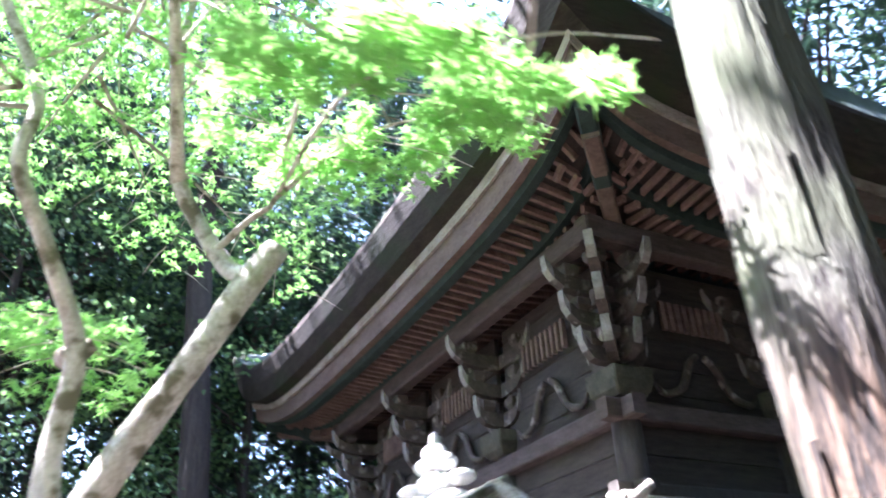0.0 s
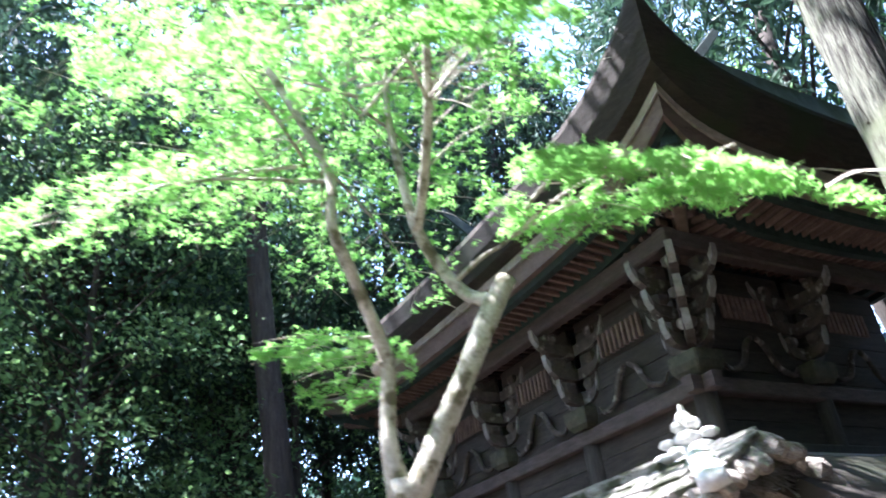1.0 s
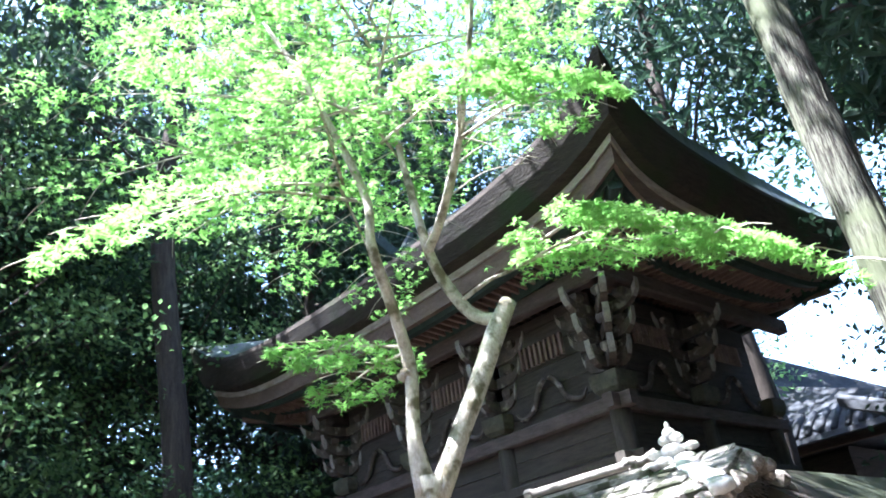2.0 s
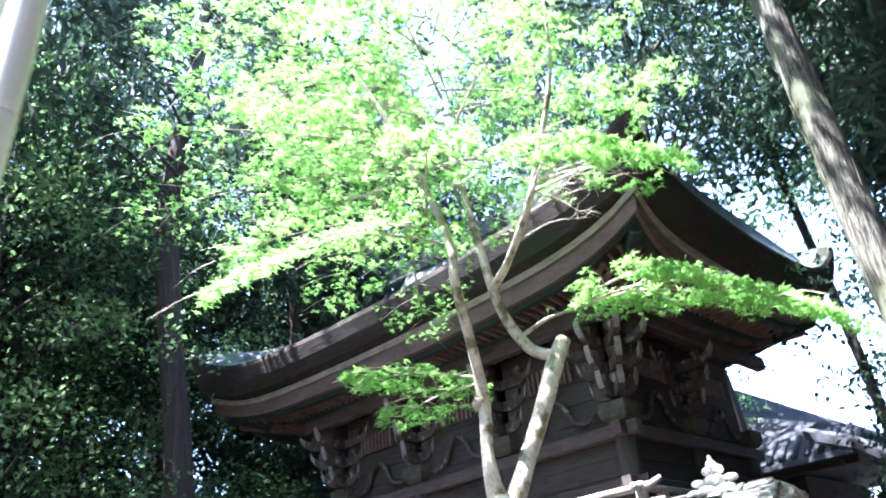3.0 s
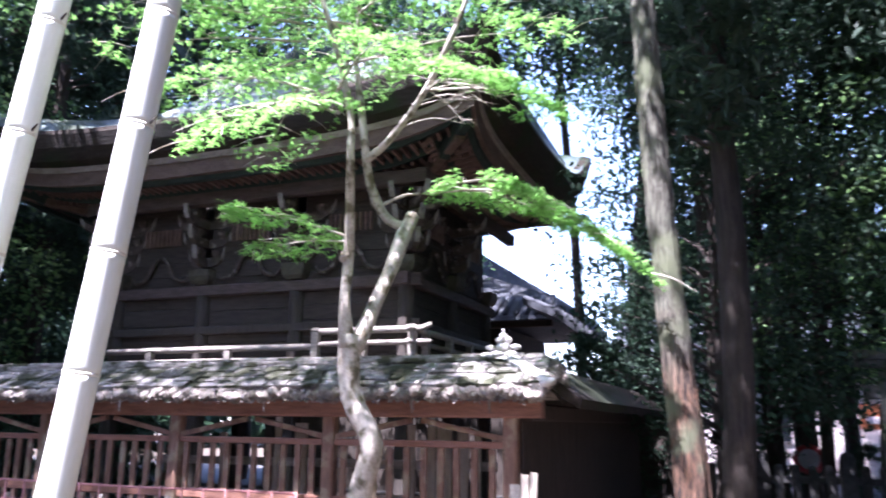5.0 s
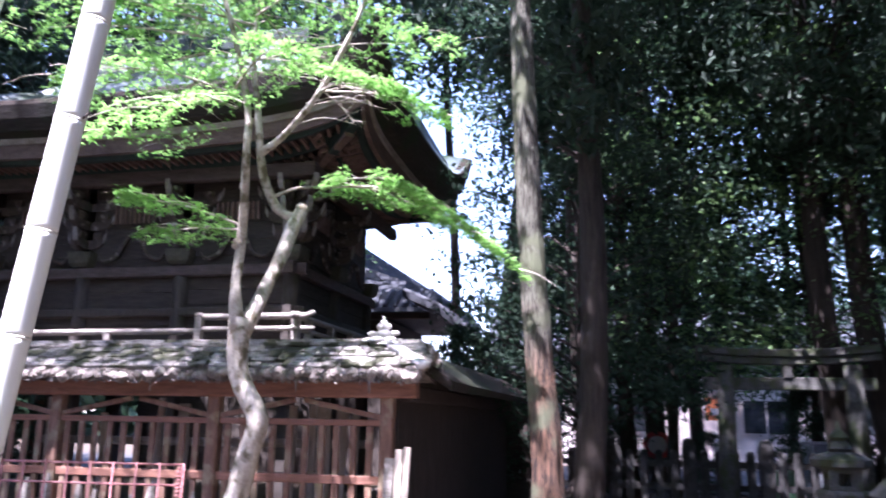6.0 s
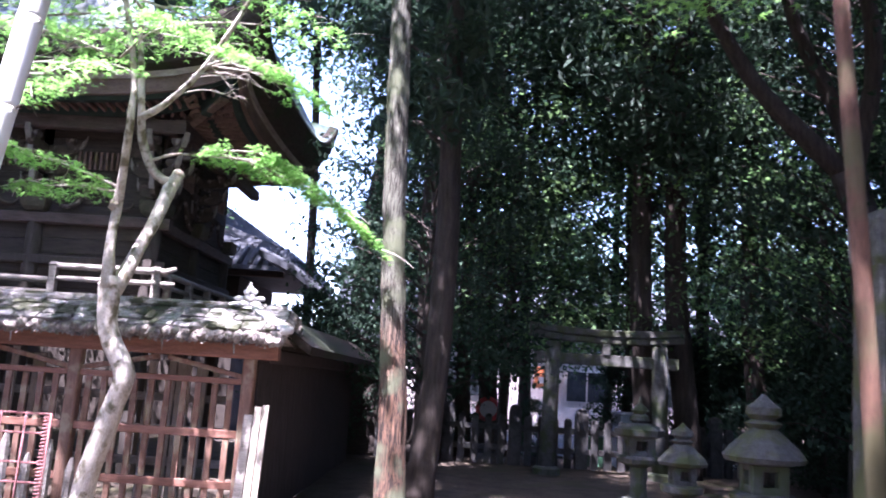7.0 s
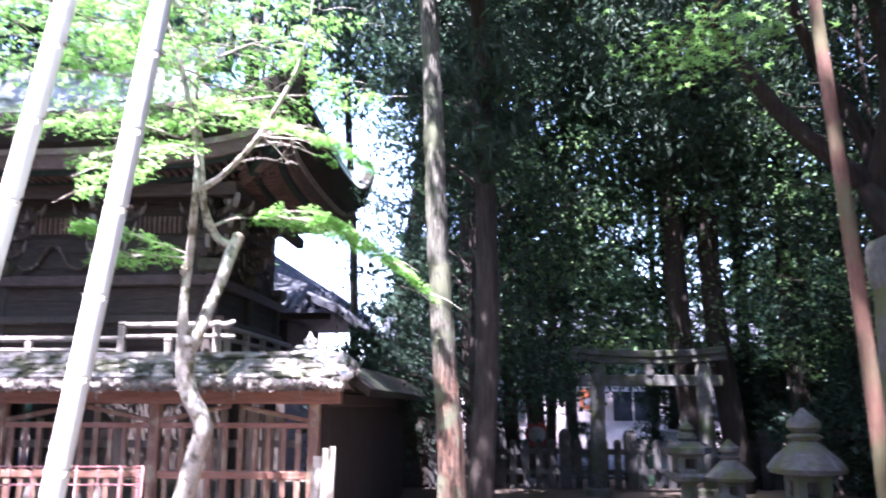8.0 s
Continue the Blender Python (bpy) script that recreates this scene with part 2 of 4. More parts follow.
def smooth_path(pts, radii, k=5):
    """Catmull-Rom through pts, with the radii."""
    P = [Vector(p) for p in pts]
    P = [P[0] * 2 - P[1]] + P + [P[-1] * 2 - P[-2]]
    out, rr = [], []
    for i in range(1, len(P) - 2):
        for j in range(k):
            t = j / k
            a, b, c, d = P[i - 1], P[i], P[i + 1], P[i + 2]
            out.append(0.5 * ((2 * b) + (c - a) * t + (2 * a - 5 * b + 4 * c - d) * t * t + (3 * b - a - 3 * c + d) * t ** 3))
            rr.append(radii[i - 1] * (1 - t) + radii[i] * t)
    out.append(P[-2])
    rr.append(radii[-1])
    return out, rr


def limb(name, pts, radii, mat, parent, n=10, rough=0.18, k=5, label="", furrow=0.0):
    p, r = smooth_path(pts, radii, k)
    return part(name, tube(bmesh.new(), p, r, n, rough, seed=pts[0][0] * 3.1, furrow=furrow), mat, parent, label, smooth=True)


def lathe(bm, prof, c=(0, 0, 0), n=12, square=False):
    loops = []
    for r, z in prof:
        if square:
            k = r * 0.93
            q = [(-k, -r), (k, -r), (r, -k), (r, k), (k, r), (-k, r), (-r, k), (-r, -k)]
            loops.append([Vector(c) + Vector((x, y, z)) for x, y in q])
        else:
            loops.append([Vector(c) + Vector((r * math.cos(2 * math.pi * i / n), r * math.sin(2 * math.pi * i / n), z)) for i in range(n)])
    loft(bm, loops)
    return bm


OVAL = np.array([(0, 0, 0), (0.45, 0.28, 0.05), (1, 0, 0), (0.45, -0.28, 0.05)])
SPRIG = np.array([(0, 0, 0), (0.5, 0.16, 0.04), (1, 0, -0.1), (0.5, -0.16, 0.04)])
STAR = [(0.0, 0.0, 0.04)]
for k_, r_ in enumerate((0.5, 0.2, 0.85, 0.24, 1.05, 0.24, 0.85, 0.2, 0.5, 0.08)):
    a_ = radians(-112 + 28 * k_) if k_ < 9 else radians(180)
    STAR.append((r_ * math.cos(a_), r_ * math.sin(a_), -0.12 * r_ if k_ % 2 == 0 else 0.02))
STAR = np.array(STAR)
STAR_FACES = [(0, i, i % 10 + 1) for i in range(1, 11)]


def leaf_mesh(name, centres, size, mat, shape="oval", flat=0.5, rng=None, lean=None):
    """One mesh of many leaves at the centres; flat: how level they lie."""
    C = np.asarray(centres, float)
    n = len(C)
    tpl = {"oval": OVAL, "sprig": SPRIG, "star": STAR}[shape]
    yaw = rng.uniform(0, 2 * np.pi, n)
    tilt = rng.normal(0, 1, n) * (1 - flat) * 1.3
    roll = rng.normal(0, 1, n) * (1 - flat) * 1.3
    if lean is not None:
        yaw = lean + rng.normal(0, 0.8, n)
    s = size * rng.uniform(0.65, 1.3, n)
    cy, sy, ct, st, cr, sr = np.cos(yaw), np.sin(yaw), np.cos(tilt), np.sin(tilt), np.cos(roll), np.sin(roll)
    R = np.empty((n, 3, 3))
    R[:, 0, 0], R[:, 0, 1], R[:, 0, 2] = cy * ct, cy * st * sr - sy * cr, cy * st * cr + sy * sr
    R[:, 1, 0], R[:, 1, 1], R[:, 1, 2] = sy * ct, sy * st * sr + cy * cr, sy * st * cr - cy * sr
    R[:, 2, 0], R[:, 2, 1], R[:, 2, 2] = -st, ct * sr, ct * cr
    V = (np.einsum("nij,kj->nki", R, tpl) * s[:, None, None] + C[:, None, :]).reshape(-1, 3)
    k = len(tpl)
    base = np.array(STAR_FACES if shape == "star" else [(0, 1, 2, 3)])
    F = (base[None] + (np.arange(n) * k)[:, None, None]).reshape(-1, base.shape[1])
    me = bpy.data.meshes.new(name)
    me.from_pydata(V.tolist(), [], F.tolist())
    me.materials.append(mat)
    return me


# ---- ground ----
bm = bmesh.new()
xs = [-400, -120, -40] + [x * 1.0 for x in range(-20, 25)] + [40, 120, 400]
ys = [-400, -120, -40, -12] + [y * 1.0 for y in range(-6, 31)] + [45, 120, 400]
grid = [[bm.verts.new((x, y, (0.05 * noise.noise(Vector((x * 0.35, y * 0.35, 0))) if -20 < x < 24 and -6 < y < 22 else 0.0) - 0.03)) for x in xs] for y in ys]
for r0, r1 in zip(grid, grid[1:]):
    for i in range(len(xs) - 1):
        bm.faces.new((r0[i], r0[i + 1], r1[i + 1], r1[i]))
tagged(part("ground", bm, M_SOIL, smooth=True), "brown forest soil with scattered leaf litter", "ground", kind="structure")

# ---- shrine hall ----
EX0, EX1, EY0, EY1 = -9.5, -0.86, 11.72, 17.35
CX, CY, HX, HY = (EX0 + EX1) / 2, (EY0 + EY1) / 2, (EX1 - EX0) / 2, (EY1 - EY0) / 2
WX0, WX1, WY0, WY1 = -7.35, -2.35, 12.95, 16.3
FLOOR = 2.05
hall = thing("shrine_hall", "old dark wooden shrine hall with a thick bark roof", "shrine building")


def eave_loop(o, z, lift=0.42, n=28):
    """A ring under the eave, o inside its edge, with corners that sweep up."""
    pts = []
    sides = [((-1, -1), (1, -1)), ((1, -1), (1, 1)), ((1, 1), (-1, 1)), ((-1, 1), (-1, -1))]
    for (ax, ay), (bx, by) in sides:
        for i in range(n):
            t = i / n
            sx, sy = ax + (bx - ax) * t, ay + (by - ay) * t
            c = abs(sx * sy)
            up = lift * (0.35 * c ** 2 + 0.65 * c ** 7)
            pts.append(Vector((CX + sx * (HX - o) + 0.1 * sx * c ** 8, CY + sy * (HY - o) + 0.1 * sy * c ** 8, z + up)))
    return pts


bm = bmesh.new()
rim = [(0.2, 5.36), (0.03, 5.42), (-0.07, 5.58), (-0.14, 5.76), (-0.13, 5.83), (0.02, 5.84)]
loft(bm, [eave_loop(o, z, (0.42 + 0.9 * max(0.0, min(0.4, z - 5.36)))) for o, z in rim], caps=False)
part("roof_edge", bm, M_ROOFBARK, hall, "thick dark layered bark edge of the roof")
bm = bmesh.new()
rise = [(-0.11, 5.835), (0.3, 5.9), (0.8, 6.07), (1.4, 6.4), (2.0, 6.85), (2.5, 7.35), (HY - 0.1, 7.9)]
loft(bm, [eave_loop(o, z, 0.78 * max(0.0, 1 - max(o, 0) / 2.2)) for o, z in rise])
part("roof", bm, M_COPPER, hall, "weathered blue-green sheet roof with moss")
bm = bmesh.new()
bar(bm, (CX - 2.3, CY, 7.93), (CX + 2.3, CY, 7.93), 0.42, 0.34)
part("ridge", bm, M_VERDIGRIS, hall, "dark green copper ridge")
for sx in (-1, 1):
    bm = bmesh.new()
    for k in (-1, 1):
        bar(bm, (CX + sx * 2.3, CY, 8.0), (CX + sx * 2.75, CY + k * 0.75, 9.0), 0.1, 0.2, taper=0.6)
    part("ridge_finial", bm, M_VERDIGRIS, hall, "forked dark ridge finial")


def eave_ring(name, o0, z0, o1, z1, t, mat, lift=0.42, label=""):
    bm = bmesh.new()
    a, b, c, d = eave_loop(o0, z0, lift), eave_loop(o0 + t, z0, lift), eave_loop(o1 + t, z1, lift), eave_loop(o1, z1, lift)
    rows = [[bm.verts.new(p) for p in lp] for lp in (a, d, c, b)]
    n = len(a)
    for r in range(4):
        q, w = rows[r], rows[(r + 1) % 4]
        for i in range(n):
            bm.faces.new((q[i], q[(i + 1) % n], w[(i + 1) % n], w[i]))
    return part(name, bm, mat, hall, label)


eave_ring("eave_trim", 0.15, 5.36, 0.17, 5.28, 0.1, M_TRIM, label="pale weathered trim strip")
eave_ring("eave_board", 0.2, 5.28, 0.23, 5.08, 0.1, M_EAVE, label="brown eave board")
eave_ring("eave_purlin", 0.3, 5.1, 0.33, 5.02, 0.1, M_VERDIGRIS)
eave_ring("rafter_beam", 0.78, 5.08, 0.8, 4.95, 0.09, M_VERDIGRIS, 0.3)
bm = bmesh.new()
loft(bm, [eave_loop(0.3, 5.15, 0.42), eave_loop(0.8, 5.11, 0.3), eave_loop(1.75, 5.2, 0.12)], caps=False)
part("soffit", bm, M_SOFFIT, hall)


def eave_z(sx, sy, lift):
    c = abs(sx * sy)
    return lift * (0.35 * c ** 2 + 0.65 * c ** 7)


def rafters(along_x):
    length = (HX if along_x else HY) * 2 - 0.8
    n = int(length / 0.135)
    for i in range(n):
        t = -1 + 2 * (i + 0.5) / n
        for o0, o1, z0, z1, l0, l1 in ((0.4, 0.86, 5.08, 5.05, 0.42, 0.3), (0.84, 1.62, 4.99, 5.06, 0.3, 0.12)):
            reach = (HX if along_x else HY) * (1 - abs(t)) + 0.1
            o1 = min(o1, max(o0 + 0.12, reach))
            w = 0.04 if o0 < 0.5 else 0.045
            k = (HX if along_x else HY) - 0.4
            if along_x:
                p0 = (CX + t * k, EY0 + o0, z0 + eave_z(t, 1, l0))
                p1 = (CX + t * k, EY0 + o1, z1 + eave_z(t, 1, l1))
            else:
                p0 = (EX1 - o0, CY + t * k, z0 + eave_z(1, t, l0))
                p1 = (EX1 - o1, CY + t * k, z1 + eave_z(1, t, l1))
            bar_part("rafter", p0, p1, w, 0.06, M_RAFTER, hall)


for sx, sy in ((1, -1), (-1, -1), (1, 1), (-1, 1)):
    c = Vector((CX + sx * HX, CY + sy * HY, 0))
    inn = Vector((-sx, -sy, 0))
    bar_part("hip_rafter", c + inn * 0.28 + Vector((0, 0, 5.4)), c + inn * 0.8 + Vector((0, 0, 5.16)), 0.14, 0.2, M_VERDIGRIS, hall)
    bar_part("hip_rafter", c + inn * 0.42 + Vector((0, 0, 5.26)), c + inn * 1.5 + Vector((0, 0, 4.98)), 0.13, 0.17, M_EAVE, hall)

# columns, planks and tie beams
cols_x = [WX0, -5.72, -4.08, WX1]
cols_y = [WY0, WY0 + 1.68, WY1]
col_places = [(x, WY0) for x in cols_x] + [(WX1, y) for y in cols_y[1:]] + [(WX0, y) for y in cols_y[1:]]
for x, y in col_places:
    bm = lathe(bmesh.new(), [(0.11, FLOOR - 0.1), (0.115, FLOOR), (0.115, 3.5), (0.1, 3.65)], (x, y, 0), 14)
    part("column", bm, M_COLUMN, hall, smooth=True)
    bm = lathe(bmesh.new(), [(0.13, 3.65), (0.17, 3.7), (0.19, 3.77), (0.19, 3.87)], (x, y, 0), square=True)
    part("capital", bm, M_CAPITAL, hall)


def wall_run(p0, p1):
    p0, p1 = Vector(p0), Vector(p1)
    z = FLOOR
    rr = random.Random(int(p0.x * 10 + p1.y))
    while z < 4.86:
        h = min(0.24 + rr.uniform(-0.02, 0.03), 4.9 - z)
        bar_part("plank", p0 + Vector((0, 0, z + h / 2)), p1 + Vector((0, 0, z + h / 2)), 0.05, h - 0.006, M_WALL, hall, ch=0.08)
        z += h


for a, b in zip(cols_x, cols_x[1:]):
    wall_run((a + 0.08, WY0 + 0.02, 0), (b - 0.08, WY0 + 0.02, 0))
for a, b in zip(cols_y, cols_y[1:]):
    wall_run((WX1 - 0.02, a + 0.08, 0), (WX1 - 0.02, b - 0.08, 0))
    wall_run((WX0 + 0.02, a + 0.08, 0), (WX0 + 0.02, b - 0.08, 0))
wall_run((WX0 + 0.08, WY1, 0), (WX1 - 0.08, WY1, 0))
for z, h, w, m in ((3.55, 0.16, 0.13, M_BEAM), (2.95, 0.12, 0.12, M_COLUMN), (FLOOR + 0.09, 0.16, 0.14, M_COLUMN)):
    bar_part("tie_beam", (WX0 - 0.25, WY0 - 0.05, z), (WX1 + 0.25, WY0 - 0.05, z), w, h, m, hall)
    bar_part("tie_beam", (WX1 + 0.05, WY0 - 0.25, z), (WX1 + 0.05, WY1 + 0.25, z), w, h, m, hall)
    bar_part("tie_beam", (WX0 - 0.05, WY0 - 0.25, z), (WX0 - 0.05, WY1 + 0.25, z), w, h, m, hall)
bar_part("wall_purlin", (WX0 - 0.45, WY0 - 0.36, 4.9), (WX1 + 0.45, WY0 - 0.36, 4.9), 0.16, 0.2, M_BEAM, hall)
bar_part("wall_purlin", (WX1 + 0.36, WY0 - 0.45, 4.9), (WX1 + 0.36, WY1 + 0.45, 4.9), 0.16, 0.2, M_BEAM, hall)
bar_part("wall_purlin", (WX0 - 0.36, WY0 - 0.45, 4.9), (WX0 - 0.36, WY1 + 0.45, 4.9), 0.16, 0.2, M_BEAM, hall)


def nose(base, way, reach, z, w=0.085, h=0.13):
    """A bracket arm with a curled nose that rises at its end, and the whitened end itself."""
    b, d = Vector(base), Vector((way[0], way[1], 0)).normalized()
    s = d.cross(Vector((0, 0, 1))) * (w / 2)
    prof = [(-0.05, -h / 2, h / 2), (reach * 0.5, -h / 2, h / 2), (reach * 0.74, -h * 0.32, h * 0.55), (reach * 0.9, h * 0.15, h * 0.95), (reach * 1.0, h * 0.75, h * 1.45), (reach * 1.02, h * 1.3, h * 1.75)]

    def run(rows, k):
        bm = bmesh.new()
        loops = []
        for u, lo, hi in rows:
            p = b + d * u + Vector((0, 0, z))
            loops.append([p - s * k + Vector((0, 0, lo)), p + s * k + Vector((0, 0, lo)), p + s * k + Vector((0, 0, hi)), p - s * k + Vector((0, 0, hi))])
        loft(bm, loops)
        return bm
    arm = part("bracket_arm", run(prof[:4], 1.0), M_BRACKET, hall, "carved bracket arm")
    part("arm_end", run([(u + (0.003 if i == 0 else 0), lo, hi) for i, (u, lo, hi) in enumerate(prof[3:])], 0.86), M_PALEEND, arm, "whitened curled end")


def bracket(x, y, ways):
    for tier in range(3):
        z = 4.0 + 0.29 * tier
        for w in ways:
            reach = (0.32 + 0.13 * tier) * (1.2 if abs(w[0]) + abs(w[1]) > 1.1 else 1)
            nose((x, y, 0), w, reach, z)
            d = Vector((w[0], w[1], 0)).normalized() * reach * 0.62
            part("bearing_block", lathe(bmesh.new(), [(0.05, z + 0.07), (0.07, z + 0.11), (0.07, z + 0.17)], (x + d.x, y + d.y, 0), square=True), M_BRACKET, hall)


bracket(WX1, WY0, [(1, 0), (0, -1), (1, -1), (-1, 0), (0, 1)])
bracket(WX0, WY0, [(-1, 0), (0, -1), (-1, -1), (1, 0)])
for x in cols_x[1:3]:
    bracket(x, WY0, [(0, -1), (1, 0), (-1, 0)])
for y in cols_y[1:2]:
    bracket(WX1, y, [(1, 0), (0, 1), (0, -1)])


def frog_leg(c, along):
    """A cusped strut between two brackets, with a ribbed panel behind."""
    a = Vector(along)
    bm = bmesh.new()
    for k in (-1, 1):
        pts, rr = smooth_path([Vector(c) + a * k * u + Vector((0, 0, z)) for u, z in ((0.04, 0.42), (0.14, 0.34), (0.26, 0.12), (0.46, 0.05), (0.55, 0.14))], [0.03, 0.036, 0.034, 0.03, 0.012], 3)
        tube(bm, pts, rr, 6)
    part("strut", bm, M_BRACKET, hall, smooth=True)
    for i in range(9):
        u = -0.32 + i * 0.08
        p = Vector(c) + a * u + Vector((0, 0, 0.62))
        bar_part("rib", p, p + Vector((0, 0, 0.26)), 0.035, 0.05, M_RAFTER, hall)


for a, b in zip(cols_x, cols_x[1:]):
    frog_leg(((a + b) / 2, WY0 - 0.07, 3.68), (1, 0, 0))
for a, b in zip(cols_y, cols_y[1:]):
    frog_leg((WX1 + 0.07, (a + b) / 2, 3.68), (0, 1, 0))
rafters(True)
rafters(False)

# raised floor, balustrade
bm = bmesh.new()
bar(bm, (WX0 - 0.5, (WY0 + WY1) / 2 - 0.0, FLOOR - 0.08), (WX1 + 0.5, (WY0 + WY1) / 2, FLOOR - 0.08), WY1 - WY0 + 1.0, 0.12, ch=0.05)
part("veranda", bm, M_COLUMN, hall)
for x, y in col_places:
    bar_part("floor_post", (x, y, -0.05), (x, y, FLOOR - 0.14), 0.2, 0.2, M_COLUMN, hall)
RY, RX = 12.66, -2.12
rails = thing("balustrade", "grey weathered wooden balustrade round the veranda", "railing")
for z, r in ((2.84, 0.045), (2.67, 0.035), (2.4, 0.04)):
    part("rail", tube(bmesh.new(), [(-3.62, RY, z), (-2.8, RY, z + 0.004), (RX + 0.12, RY, z), (RX + 0.26, RY, z + (0.05 if z > 2.7 else 0))], [r, r, r, r * 0.8], 8), M_GREYWOOD, rails, smooth=True)
    part("rail", tube(bmesh.new(), [(RX, RY - 0.15, z), (RX, RY + 1.0, z), (RX, WY1 + 0.4, z)], [r, r, r], 8), M_GREYWOOD, rails, smooth=True)
    part("rail", tube(bmesh.new(), [(WX0 - 0.5, RY, z - 0.2), (-5.4, RY, z - 0.195), (-3.6, RY, z - 0.2)], [r, r, r], 8), M_GREYWOOD, rails, smooth=True)
for x, top in ((RX, 2.9), (-3.57, 2.9), (-5.0, 2.68), (-6.4, 2.68), (-7.75, 2.68), (-2.85, 2.66)):
    part("post", lathe(bmesh.new(), [(0.05, FLOOR - 0.02), (0.05, top - 0.06), (0.06, top - 0.04), (0.035, top)], (x, RY, 0), square=True), M_GREYWOOD, rails)
for i in range(4):
    part("post", lathe(bmesh.new(), [(0.05, FLOOR - 0.02), (0.05, 2.84), (0.03, 2.88)], (RX, RY + 0.45 + 0.9 * i, 0), square=True), M_GREYWOOD, rails)

# ---- roofed fence ----
FX0, FX1, FY = -11.0, 0.0, 10.0
fence = thing("roofed_fence", "red wooden lattice fence with a grey shingled roof", "fence")
x = FX1
while x > FX0:
    bar_part("post", (x, FY, -0.03), (x, FY, 1.7), 0.125, 0.125, M_RED, fence)
    for k in (-1, 1):
        if x + k * 0.5 < FX1 + 0.1:
            bar_part("brace", (x + k * 0.06, FY, 1.5), (x + k * 0.85, FY, 1.66), 0.04, 0.05, M_RED, fence)
    x -= 1.8
bar_part("head_beam", (FX0, FY - 0.05, 1.765), (0.3, FY - 0.05, 1.765), 0.14, 0.16, M_REDH, fence)
for z, h in ((1.45, 0.06), (0.92, 0.08), (0.42, 0.08), (0.1, 0.1)):
    bar_part("cross_rail", (FX0, FY, z), (FX1, FY, z), 0.06, h, M_REDH, fence)
x = FX1 - 0.17
rr = random.Random(4)
while x > FX0:
    if abs((x / 1.8) - round(x / 1.8)) > 0.05:
        bar_part("slat", (x, FY - 0.005, 0.05), (x + rr.uniform(-0.012, 0.012), FY - 0.005, 1.42 + rr.uniform(-0.01, 0.01)), 0.062, 0.03, M_RED, fence)
    x -= 0.165
bm = bmesh.new()
prof = [(9.68, 1.86), (9.7, 1.94), (10.2, 2.19), (10.7, 1.94), (10.72, 1.86), (10.2, 2.06)]
loft(bm, [[Vector((x, y, z)) for y, z in prof] for x in (FX0, -6, -3, 0.28)])
part("roof_core", bm, M_SHAG, fence)
# side run of the fence, boarded; its shade is put into dark colours
side = thing("side_fence", "boarded fence with a low bark roof, coloured dark for shade", "fence")
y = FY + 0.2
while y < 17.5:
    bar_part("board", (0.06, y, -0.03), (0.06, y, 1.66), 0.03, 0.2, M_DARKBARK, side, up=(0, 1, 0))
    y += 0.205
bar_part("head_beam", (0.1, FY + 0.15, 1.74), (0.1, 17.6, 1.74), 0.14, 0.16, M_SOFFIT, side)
bm = bmesh.new()
prof = [(-0.3, 1.86), (-0.28, 1.95), (0.1, 2.19), (0.56, 1.86), (0.55, 1.77), (0.1, 2.05)]
loft(bm, [[Vector((x, y, z)) for x, z in prof] for y in (FY + 0.3, 13, 17.7)])
part("roof", bm, M_ROOFBARK, side)

# shingle rows, frayed eave and ridge boards of the fence roof
rr = random.Random(77)
slope = Vector((0, 0.5, 0.25)).normalized()
for row in range(5):
    x = FX0 + rr.uniform(0, 0.1)
    y0, z0 = 9.7 + 0.095 * row, 1.955 + 0.052 * row
    while x < 0.24 - 0.035 * row:
        w = rr.uniform(0.1, 0.3)
        j = rr.uniform(-0.035, 0.02)
        p = Vector((x + w / 2, y0 + j, z0 + rr.uniform(0, 0.014)))
        if x > -6.5:
            bar_part("shingle", p, p + slope * 0.2 + Vector((rr.uniform(-0.01, 0.01), 0, rr.uniform(-0.004, 0.004))), w - 0.01, rr.uniform(0.02, 0.045), M_SHINGLE, fence, ch=0.2)
        x += w
bm = bmesh.new()
for k in range(5200):
    x = rr.uniform(FX0, 0.32)
    z = rr.uniform(1.845, 1.95)
    l = rr.uniform(0.03, 0.09)
    p = Vector((x, 9.7 + rr.uniform(-0.015, 0.02), z))
    q = p + Vector((rr.uniform(-0.05, 0.05), -l * 0.7, rr.uniform(-0.055, 0.005)))
    w = rr.uniform(0.006, 0.02)
    a, b, c, d = [bm.verts.new(v) for v in (p + Vector((-w, 0, 0)), p + Vector((w, 0, 0.004)), q + Vector((w * 0.5, 0, 0)), q + Vector((-w * 0.5, 0, -0.004)))]
    bm.faces.new((a, b, c, d))
for k in range(700):
    y = rr.uniform(9.72, 10.6)
    z = 1.86 + 0.3 * (1 - abs(y - 10.2) / 0.5) * 0.7
    p = Vector((0.27, y, z + rr.uniform(-0.03, 0.07)))
    q = p + Vector((rr.uniform(0.03, 0.09), rr.uniform(-0.05, 0.05), rr.uniform(-0.07, 0.0)))
    w = rr.uniform(0.006, 0.02)
    a, b, c, d = [bm.verts.new(v) for v in (p + Vector((0, -w, 0)), p + Vector((0, w, 0.004)), q + Vector((0, w * 0.5, 0)), q + Vector((0, -w * 0.5, -0.004)))]
    bm.faces.new((a, b, c, d))
tagged(part("frayed_eave", bm, M_SHAG, fence, "frayed pale bark ends along the eave"), kind="stuff")
